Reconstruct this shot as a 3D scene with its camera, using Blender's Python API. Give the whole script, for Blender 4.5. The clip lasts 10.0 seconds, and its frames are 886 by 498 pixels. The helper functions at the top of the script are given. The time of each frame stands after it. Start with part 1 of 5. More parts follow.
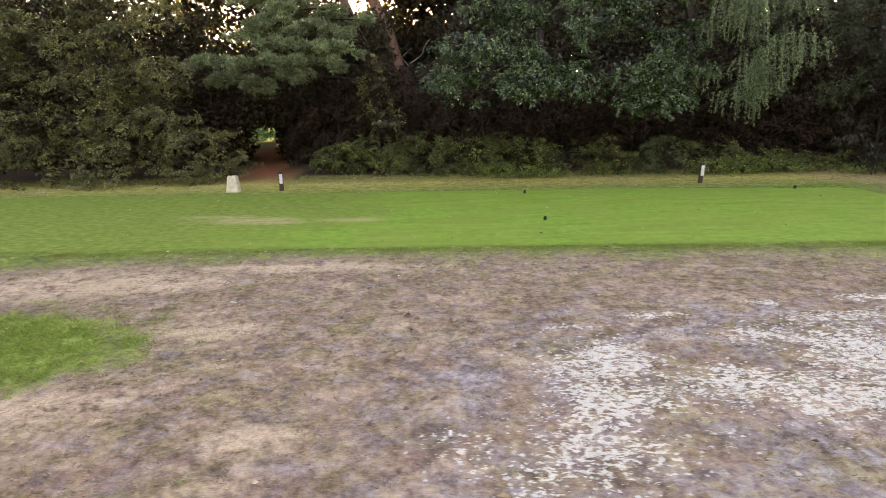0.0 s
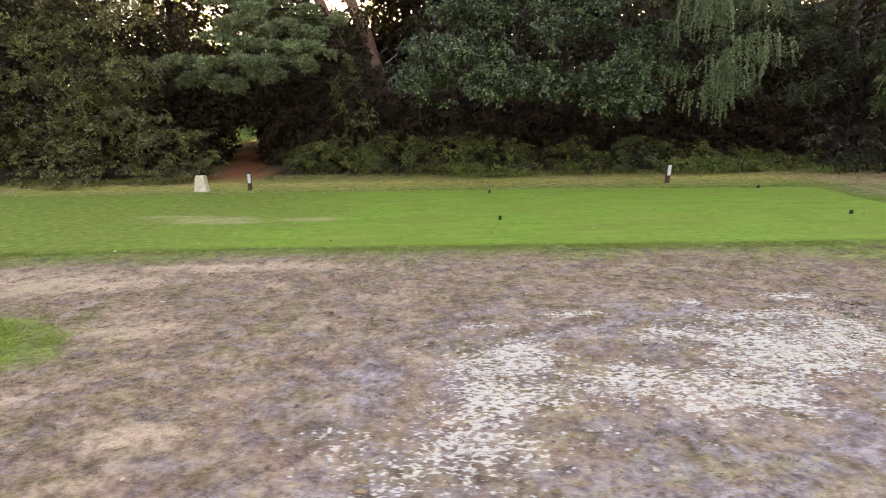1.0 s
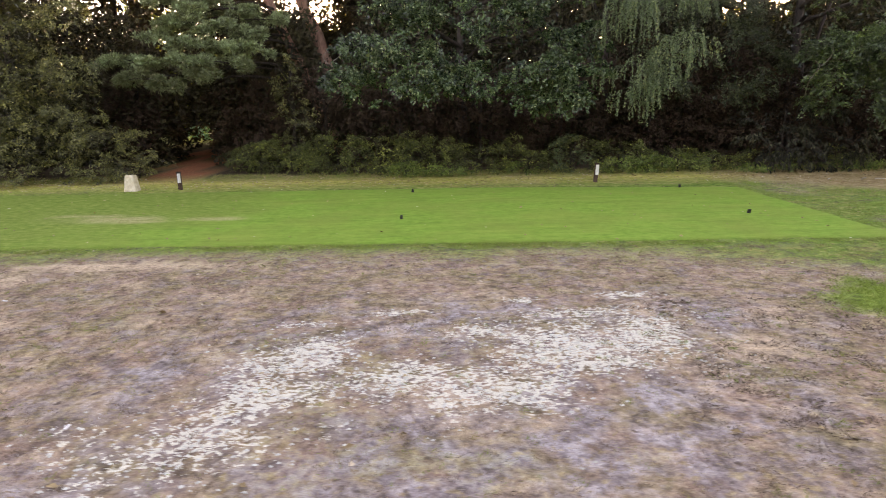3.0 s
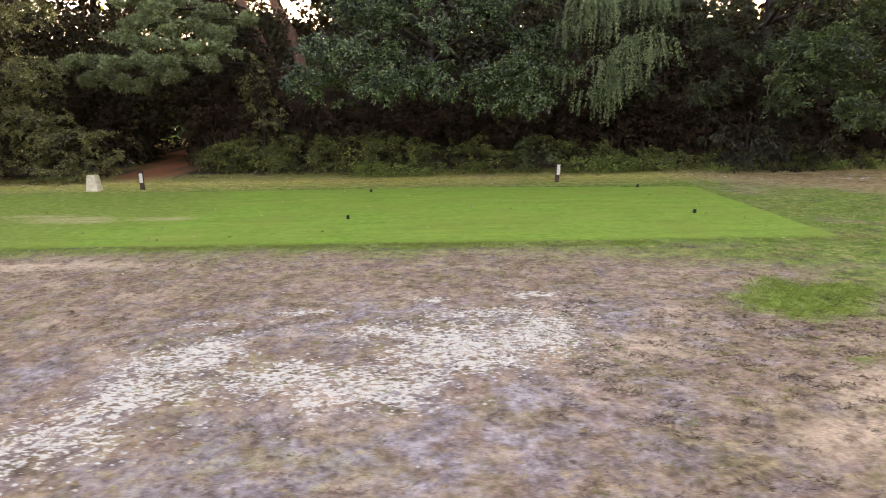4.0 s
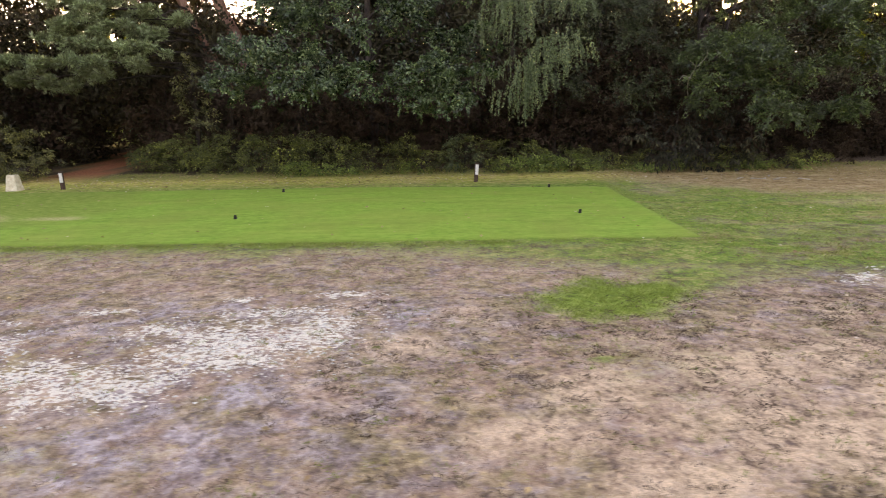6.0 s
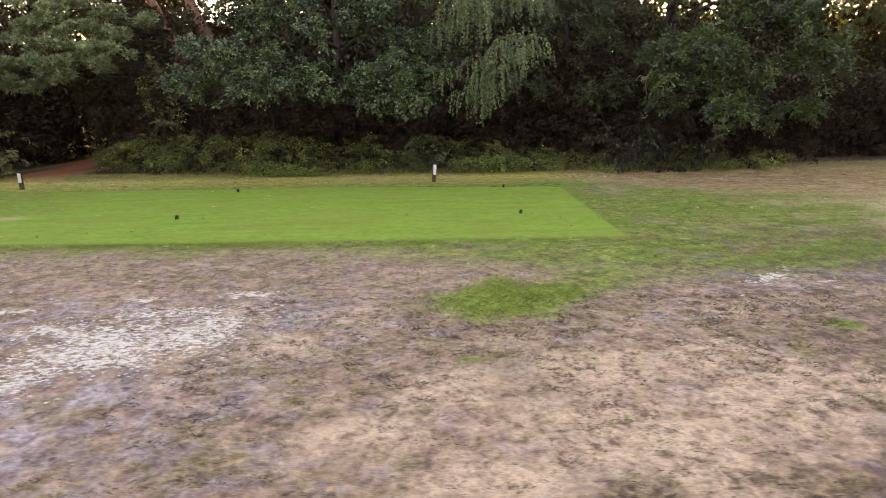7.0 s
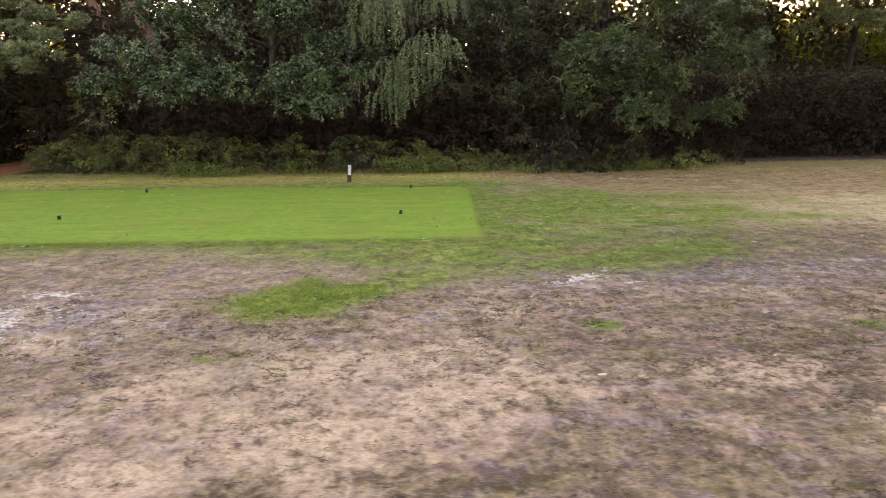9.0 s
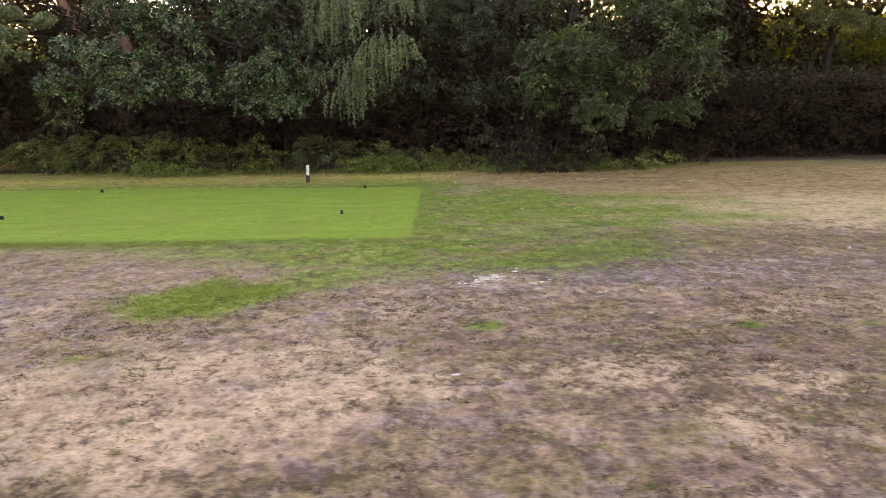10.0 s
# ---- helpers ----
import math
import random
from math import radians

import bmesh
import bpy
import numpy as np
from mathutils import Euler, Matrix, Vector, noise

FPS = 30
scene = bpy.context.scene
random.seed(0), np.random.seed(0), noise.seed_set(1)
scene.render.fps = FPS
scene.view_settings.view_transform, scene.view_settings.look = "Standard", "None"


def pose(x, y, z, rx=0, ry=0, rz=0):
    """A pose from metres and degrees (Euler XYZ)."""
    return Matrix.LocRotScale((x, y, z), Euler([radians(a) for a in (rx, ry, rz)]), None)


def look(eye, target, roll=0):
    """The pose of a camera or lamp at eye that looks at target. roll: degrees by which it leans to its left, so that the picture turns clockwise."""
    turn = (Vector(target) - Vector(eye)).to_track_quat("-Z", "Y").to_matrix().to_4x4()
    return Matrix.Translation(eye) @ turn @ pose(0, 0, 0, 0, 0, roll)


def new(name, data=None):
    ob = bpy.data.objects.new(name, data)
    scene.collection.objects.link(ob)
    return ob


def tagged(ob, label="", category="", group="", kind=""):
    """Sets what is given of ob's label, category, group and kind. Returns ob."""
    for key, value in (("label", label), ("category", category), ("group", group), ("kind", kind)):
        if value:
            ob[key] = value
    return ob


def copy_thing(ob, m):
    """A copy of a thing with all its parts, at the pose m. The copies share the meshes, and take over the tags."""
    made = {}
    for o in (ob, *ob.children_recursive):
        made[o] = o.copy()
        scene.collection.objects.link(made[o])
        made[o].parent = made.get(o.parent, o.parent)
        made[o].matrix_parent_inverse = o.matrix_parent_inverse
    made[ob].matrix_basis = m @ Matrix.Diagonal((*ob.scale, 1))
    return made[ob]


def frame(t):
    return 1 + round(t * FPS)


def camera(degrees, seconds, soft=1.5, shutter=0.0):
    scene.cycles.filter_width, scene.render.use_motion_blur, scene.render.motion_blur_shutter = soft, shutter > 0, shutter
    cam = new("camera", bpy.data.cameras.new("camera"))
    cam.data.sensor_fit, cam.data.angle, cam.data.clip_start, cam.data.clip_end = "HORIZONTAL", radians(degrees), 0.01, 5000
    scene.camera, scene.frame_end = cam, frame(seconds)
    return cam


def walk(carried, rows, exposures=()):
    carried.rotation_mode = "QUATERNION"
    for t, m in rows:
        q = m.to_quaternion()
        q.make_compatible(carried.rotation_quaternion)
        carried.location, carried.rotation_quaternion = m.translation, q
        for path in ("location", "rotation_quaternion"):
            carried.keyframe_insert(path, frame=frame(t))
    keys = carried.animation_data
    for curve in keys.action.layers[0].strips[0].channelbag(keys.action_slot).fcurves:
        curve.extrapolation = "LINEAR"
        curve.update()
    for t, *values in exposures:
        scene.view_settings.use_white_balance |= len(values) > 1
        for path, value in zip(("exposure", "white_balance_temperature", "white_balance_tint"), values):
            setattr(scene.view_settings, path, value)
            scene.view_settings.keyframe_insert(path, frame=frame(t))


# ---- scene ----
# camera: seconds, x, y, z, turn, tilt, roll
cam = camera(73.7, 10.0, 0.9, 0.6)
PATH = [
    (0.0, 0.000, 0.000, 2.250, 0.00, -13.98, -0.99),
    (0.5, 0.408, -0.029, 2.252, -0.07, -14.02, -0.99),
    (1.0, 0.834, -0.057, 2.253, -0.13, -14.05, -0.98),
    (1.5, 1.277, -0.085, 2.254, -0.18, -14.09, -0.98),
    (2.0, 1.739, -0.111, 2.254, -0.22, -14.12, -0.98),
    (2.5, 2.218, -0.136, 2.255, -0.26, -14.15, -0.98),
    (3.0, 2.713, -0.161, 2.255, -0.29, -14.18, -0.98),
    (3.5, 3.224, -0.184, 2.254, -0.31, -14.21, -0.98),
    (4.0, 3.750, -0.206, 2.254, -0.32, -14.23, -0.98),
    (4.5, 4.290, -0.228, 2.253, -0.32, -14.26, -0.98),
    (5.0, 4.842, -0.248, 2.252, -0.32, -14.28, -0.98),
    (5.5, 5.407, -0.268, 2.250, -0.30, -14.30, -0.98),
    (6.0, 5.982, -0.286, 2.248, -0.28, -14.32, -0.98),
    (6.5, 6.567, -0.304, 2.246, -0.25, -14.33, -0.99),
    (7.0, 7.158, -0.320, 2.244, -0.21, -14.35, -0.99),
    (7.5, 7.756, -0.336, 2.241, -0.17, -14.36, -0.99),
    (8.0, 8.358, -0.350, 2.238, -0.11, -14.37, -0.99),
    (8.5, 8.962, -0.364, 2.235, -0.05, -14.38, -0.99),
    (9.0, 9.567, -0.377, 2.231, 0.02, -14.39, -0.99),
    (9.5, 10.170, -0.388, 2.227, 0.10, -14.40, -1.00),
    (10.0, 10.769, -0.399, 2.223, 0.18, -14.40, -1.00),
]
walk(cam, [(t, pose(x, y, z, 90 + tilt, 0, turn) @ pose(0, 0, 0, 0, 0, roll)) for t, x, y, z, turn, tilt, roll in PATH],
     [(0.0, 2.90, 10000, 39), (10.0, 2.92, 10500, 44)])

# ---- world, sun, exposure ----
SUN_UP, SUN_AZ = 11.0, 14.0          # degrees above the horizon; degrees from +y (minus: towards -x)
world = bpy.data.worlds.new("sky")
scene.world = world
world.use_nodes = True
wt = world.node_tree
sky = wt.nodes.new("ShaderNodeTexSky")
sky.sky_type, sky.sun_disc = "NISHITA", False
sky.sun_elevation, sky.sun_rotation = radians(SUN_UP), radians(SUN_AZ)
sky.air_density, sky.dust_density, sky.ozone_density = 1.0, 1.0, 1.0
wt.links.new(sky.outputs[0], wt.nodes["Background"].inputs[0])
wt.nodes["Background"].inputs[1].default_value = 0.15

sun = new("sun", bpy.data.lights.new("sun", "SUN"))
sun.data.energy, sun.data.angle, sun.data.color = 2.0, radians(0.6), (1.0, 0.88, 0.68)
sd = Vector((math.sin(radians(SUN_AZ)) * math.cos(radians(SUN_UP)), math.cos(radians(SUN_AZ)) * math.cos(radians(SUN_UP)), math.sin(radians(SUN_UP))))
sun.matrix_world = look(sd * 60, (0, 0, 0))

rng = np.random.default_rng(7)


# ---- small tools ----
def node_mat(name):
    m = bpy.data.materials.new(name)
    m.use_nodes = True
    nt = m.node_tree
    return m, nt, nt.nodes["Principled BSDF"]


def add(nt, kind, **values):
    n = nt.nodes.new("ShaderNode" + kind)
    for key, v in values.items():
        if key == "op":
            n.operation = v
        elif key == "blend":
            n.data_type, n.blend_type = "RGBA", v
        elif key == "attr":
            n.attribute_name = v
    return n


def noise_node(nt, scale, detail=4.0, rough=0.55, stretch=(1, 1, 1)):
    tc = nt.nodes.new("ShaderNodeNewGeometry")
    mp = nt.nodes.new("ShaderNodeMapping")
    mp.inputs["Scale"].default_value = stretch
    nt.links.new(tc.outputs["Position"], mp.inputs[0])
    n = nt.nodes.new("ShaderNodeTexNoise")
    n.inputs["Scale"].default_value, n.inputs["Detail"].default_value, n.inputs["Roughness"].default_value = scale, detail, rough
    nt.links.new(mp.outputs[0], n.inputs[0])
    return n.outputs["Fac"]


def ramp(nt, fac, stops):
    r = nt.nodes.new("ShaderNodeValToRGB")
    e = r.color_ramp.elements
    while len(e) < len(stops):
        e.new(0.5)
    for i, (p, c) in enumerate(stops):
        e[i].position, e[i].color = p, (*c, 1) if len(c) == 3 else c
    nt.links.new(fac, r.inputs[0])
    return r.outputs[0]


def mix(nt, fac, a, b, blend="MIX"):
    n = add(nt, "Mix", blend=blend)
    ins = [s for s in n.inputs if s.enabled]
    for sock, v in zip(ins, (fac, a, b)):
        if isinstance(v, (int, float)):
            sock.default_value = v
        elif isinstance(v, tuple):
            sock.default_value = (*v, 1)
        else:
            nt.links.new(v, sock)
    return [s for s in n.outputs if s.enabled][0]


def math_node(nt, op, a, b=0.0, clamp=False):
    n = add(nt, "Math", op=op)
    n.use_clamp = clamp
    for sock, v in zip(n.inputs, (a, b)):
        if isinstance(v, (int, float)):
            sock.default_value = v
        else:
            nt.links.new(v, sock)
    return n.outputs[0]


def attr(nt, name):
    return add(nt, "Attribute", attr=name).outputs["Fac"]


def bump(nt, bsdf, height, strength, distance):
    b = nt.nodes.new("ShaderNodeBump")
    b.inputs["Strength"].default_value, b.inputs["Distance"].default_value = strength, distance
    nt.links.new(height, b.inputs["Height"])
    nt.links.new(b.outputs[0], bsdf.inputs["Normal"])


def mesh_np(name, verts, faces, material, attrs=None, smooth=False):
    """A mesh from arrays: verts (n, 3), faces (m, k)."""
    verts, faces = np.asarray(verts, np.float32), np.asarray(faces, np.int32)
    me = bpy.data.meshes.new(name)
    me.vertices.add(len(verts))
    me.vertices.foreach_set("co", verts.ravel())
    m, k = faces.shape
    me.loops.add(m * k)
    me.loops.foreach_set("vertex_index", faces.ravel())
    me.polygons.add(m)
    me.polygons.foreach_set("loop_start", np.arange(0, m * k, k, dtype=np.int32))
    me.polygons.foreach_set("use_smooth", np.full(m, smooth))
    for key, v in (attrs or {}).items():
        me.attributes.new(key, "FLOAT", "POINT").data.foreach_set("value", np.asarray(v, np.float32))
    me.update(calc_edges=True)
    me.materials.append(material)
    return me


def thing(name, label, category, at=(0, 0, 0), group="", kind=""):
    ob = new(name)
    ob.location = at
    return tagged(ob, label, category, group, kind)


def child(name, me, parent, label=""):
    """Mesh data in world places, hung under a thing."""
    ob = new(name, me)
    ob.parent = parent
    if parent is not None:
        at = Vector(parent.location)
        if at.length:
            me.transform(Matrix.Translation(-at))
    return tagged(ob, label)


def part(name, bm, material, parent, label=""):
    me = bpy.data.meshes.new(name)
    bm.to_mesh(me)
    bm.free()
    me.materials.append(material)
    ob = new(name, me)
    ob.parent = parent
    return tagged(ob, label)


# smooth value noise on arrays
LATTICE = rng.random((256, 256))


def vnoise(x, y):
    xi, yi = np.floor(x).astype(int), np.floor(y).astype(int)
    fx, fy = x - xi, y - yi
    fx, fy = fx * fx * (3 - 2 * fx), fy * fy * (3 - 2 * fy)
    a, b = LATTICE[xi & 255, yi & 255], LATTICE[(xi + 1) & 255, yi & 255]
    c, d = LATTICE[xi & 255, (yi + 1) & 255], LATTICE[(xi + 1) & 255, (yi + 1) & 255]
    return (a * (1 - fx) + b * fx) * (1 - fy) + (c * (1 - fx) + d * fx) * fy


def fbm(x, y, scale, octaves=4):
    total, amp, norm = 0, 1.0, 0
    for i in range(octaves):
        total = total + amp * vnoise(x * scale + 17.3 * i, y * scale - 9.1 * i)
        norm += amp
        amp, scale = amp * 0.55, scale * 2.1
    return total / norm


def step(a, b, v):
    t = np.clip((v - a) / (b - a), 0, 1)
    return t * t * (3 - 2 * t)


def unit(v):
    return v / np.maximum(np.linalg.norm(v, axis=-1, keepdims=True), 1e-9)


# ---- where the ground is green, chalky, sandy, or bare earth ----
LUSH = [(-4.4, 5.5, 1.65, 0.95, -0.25), (7.95, 6.05, 0.86, 0.66, 0.5), (8.4, 6.4, 0.45, 0.34, 0.2)]
WEEDS = [(11.15, 5.2, 0.22, 0.13, 0.0), (13.75, 5.05, 0.2, 0.12, 0.0), (14.95, 5.05, 0.16, 0.08, 0.0), (7.4, 4.5, 0.14, 0.07, 0.0)]
ASH = [(3.0, 3.3, 1.8, 0.5, 0.1), (4.0, 3.8, 1.3, 0.6, 0.3), (3.2, 5.6, 2.2, 0.7, 0.1), (5.3, 5.5, 0.9, 0.7, 0.0), (0.5, 4.6, 0.7, 0.5, 0.5), (11.6, 6.75, 0.75, 0.4, 0.3), (12.6, 6.8, 2.0, 0.55, 0.0), (14.8, 7.1, 2.0, 0.6, 0.0), (0.4, 2.9, 0.9, 0.4, 0.0), (9.15, 3.87, 0.3, 0.14, 0.0)]
# patches where the turf colour is darker
DARKER_TURF = [(13.8, 7.0, 3.2, 0.9, 0.05), (12.6, 4.6, 1.8, 1.0, -0.2), (14.5, 4.2, 3.0, 1.7, 0.0), (10.9, 2.8, 1.4, 0.5, 0.1), (8.35, 2.6, 0.4, 0.1, 0.0), (15.5, 7.5, 3.0, 1.0, 0.0), (16.5, 8.5, 4.0, 1.1, 0.0)]
CHALK = [(1.45, 4.85, 0.75, 0.5, 0.1), (1.2, 4.1, 0.72, 0.58, 0.5), (0.85, 3.4, 0.85, 0.5, 0.3), (2.4, 4.5, 0.55, 0.45, 0.0), (3.2, 4.15, 0.7, 0.55, 0.1),
         (3.9, 5.0, 0.9, 0.75, 0.15), (4.7, 5.15, 0.7, 0.65, 0.0), (4.2, 5.85, 0.7, 0.25, 0.1), (3.1, 5.4, 0.45, 0.22, 0.0), (3.6, 6.35, 0.4, 0.12, 0.0),
         (4.8, 6.45, 0.45, 0.12, 0.0), (1.3, 5.7, 0.5, 0.1, 0.0), (2.3, 6.0, 0.4, 0.1, 0.1), (11.45, 6.85, 0.5, 0.2, 0.6), (11.9, 6.6, 0.35, 0.1, 0.1)]
SAND = [(9.4, 3.7, 0.75, 0.6, 0.2), (8.4, 3.4, 0.85, 0.55, 0.2), (8.7, 4.2, 0.8, 0.45, 0.3), (9.5, 4.4, 0.55, 0.45, 0.0), (12.1, 4.15, 0.5, 0.28, 0.0), (12.85, 3.25, 0.3, 0.28, 0.0), (7.2, 3.95, 0.4, 0.32, 0.2), (8.85, 2.85, 0.35, 0.2, 0.0), (6.6, 3.35, 0.4, 0.22, 0.1), (7.45, 2.8, 0.4, 0.2, 0.0), (-4.6, 7.4, 1.4, 0.55, 0.1), (-2.75, 5.75, 0.55, 0.28, 0.2),
        (-3.2, 4.1, 0.75, 0.4, 0.2), (-1.3, 3.68, 0.35, 0.2, 0), (10.3, 4.0, 0.7, 0.3, -0.2), (5.6, 4.9, 0.4, 0.3, 0.3), (-2.0, 8.1, 1.5, 0.22, 0.0), (17.2, 10.2, 2.2, 0.9, -0.4), (17.5, 14.3, 5.0, 1.1, -0.25), (21.0, 12.0, 4.5, 2.0, 0.0),
        (13.6, 3.9, 0.4, 0.2, -0.2)]


def blobs(x, y, spec, edge=0.5, ragged=0.55):
    best = np.zeros_like(x)
    wob = (fbm(x, y, 1.9, 4) - 0.5) * 2 * ragged
    for cx, cy, rx, ry, turn in spec:
        c, s = math.cos(turn), math.sin(turn)
        u, v = ((x - cx) * c + (y - cy) * s) / rx, (-(x - cx) * s + (y - cy) * c) / ry
        best = np.maximum(best, step(-edge, edge, 1.0 - np.sqrt(u * u + v * v) + wob))
    return best


def path_line(y):
    """x of the woodland path's middle at depth y."""
    return np.interp(y, [17.0, 19.0, 26.0, 40.0, 60.0], [-5.2, -5.5, -7.6, -11.4, -16.5])


def zones(x, y):
    n = fbm(x, y, 0.55, 5)
    m = fbm(x + 40, y, 2.2, 4)
    # rough grass: a strip before the tee that widens to the right, all of the right, the fringe behind
    low = 8.5 - 1.45 * step(4.0, 9.5, x) + (n - 0.5) * 0.9 + (m - 0.5) * 0.6
    right_end = 15.5 + (n - 0.5) * 5 + 0.5 * (y - 10)
    band = step(low - 0.85, low + 0.75, y) * (1 - 0.75 * step(right_end - 1.5, right_end + 1.5, x))
    tan_path = np.exp(-((y - (17.0 - 0.33 * np.maximum(x - 10.0, 0))) / (0.55 + 0.1 * np.maximum(x - 9, 0))) ** 2) * step(-8.0, -5.0, x)
    fringe = step(15.2, 15.9, y)
    green = band * (1 - 0.5 * fringe * step(0.45, 0.65, n) * step(15.8, 17.2, y)) * (1 - 0.72 * tan_path * step(8.0, 14.0, x + (n - 0.5) * 4))
    green = green * (0.8 + 0.55 * (m - 0.3))
    green = green * (1 - 0.45 * step(10.0, 11.0, x) * step(0.5, 0.62, fbm(x * 0.6 + 7, y * 1.4, 0.9, 4)))
    lush = blobs(x, y, LUSH, 0.55, 0.6)
    green = np.maximum(green, lush)
    green = np.maximum(green, 0.95 * blobs(x, y, [(13.2, 11.4, 3.4, 1.2, -0.42), (11.6, 9.2, 2.6, 0.8, 0.0), (9.3, 6.95, 1.3, 0.5, 0.3), (15.4, 10.4, 1.9, 0.5, -0.05)], 0.8, 0.5) * (0.75 + 0.5 * (m - 0.4)))
    green = green * (1 - 0.22 * step(2.0, 5.0, x) * step(9.0, 7.0, x) * step(9.3, 8.4, y) * (1 - lush))
    meadow = step(33, 36, y)
    green, lush = np.maximum(green, meadow), np.maximum(lush, meadow)
    scatter = step(0.56, 0.72, fbm(x - 11, y + 5, 1.1, 5)) * 0.22
    green = np.maximum(green, scatter * (1 - fringe))
    green = np.maximum(green, 0.85 * blobs(x, y, WEEDS, 0.8, 0.6))
    chalk = blobs(x, y, CHALK, 0.95, 0.8) * (1 - lush)
    sand = np.maximum(blobs(x, y, SAND, 0.7, 0.7), 0.9 * tan_path * step(0.28, 0.55, n + 0.06 * (x - 8) * step(8, 9, x)))
    sand = np.maximum(sand, 0.8 * step(12.5, 16.5, x + 0.4 * (y - 10) + (n - 0.5) * 5) * step(8.6, 10.4, y) * (1 - green))
    sand = np.maximum(sand, 0.9 * fringe * (1 - step(18.2, 19, y)))
    tan_low = np.interp(x, [10.5, 12.0, 14.3, 17.0, 20.0, 24.0], [16.4, 15.4, 13.5, 12.8, 12.3, 11.5]) + (n - 0.5) * 2.5
    tan = step(tan_low - 0.8, tan_low + 0.6, y) * (1 - step(17.4, 18.4, y)) * step(10.0, 12.5, x)
    green = green * (1 - 0.75 * tan)
    dirt = (1 - step(32, 34, y)) * (1 - step(0.75, 1.3, np.abs(x - path_line(y)) + (m - 0.5) * 0.6)) * step(17.3, 18.5, y + (m - 0.5) * 1.2)
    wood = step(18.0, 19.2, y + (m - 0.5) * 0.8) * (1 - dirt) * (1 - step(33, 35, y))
    return {"green": np.clip(green, 0, 1), "lush": lush, "chalk": chalk, "sand": sand, "tan": tan, "dirt": dirt, "wood": wood,
            "fringe": np.maximum(0.35 * step(12.5, 16.5, x + 0.4 * (y - 10) + (n - 0.5) * 5) * step(8.6, 11.0, y) * (1 - green) * (1 - step(18.3, 19.2, y)), step(15.3, 16.1, y + (m - 0.5) * 1.2) * (1 - 0.45 * (1 - tan_path) * step(0.5, 0.62, n)) * (1 - step(18.3, 19.2, y))),
            "heath": step(-2.5, 0.8, x + (n - 0.5) * 3) * step(7.5, 4.5, x + (n - 0.5) * 3) * step(6.4, 5.0, y + (n - 0.5) * 2), "moist": blobs(x, y, DARKER_TURF, 0.8, 0.7), "ash": 0.75 * blobs(x, y, ASH, 0.8, 0.8)}


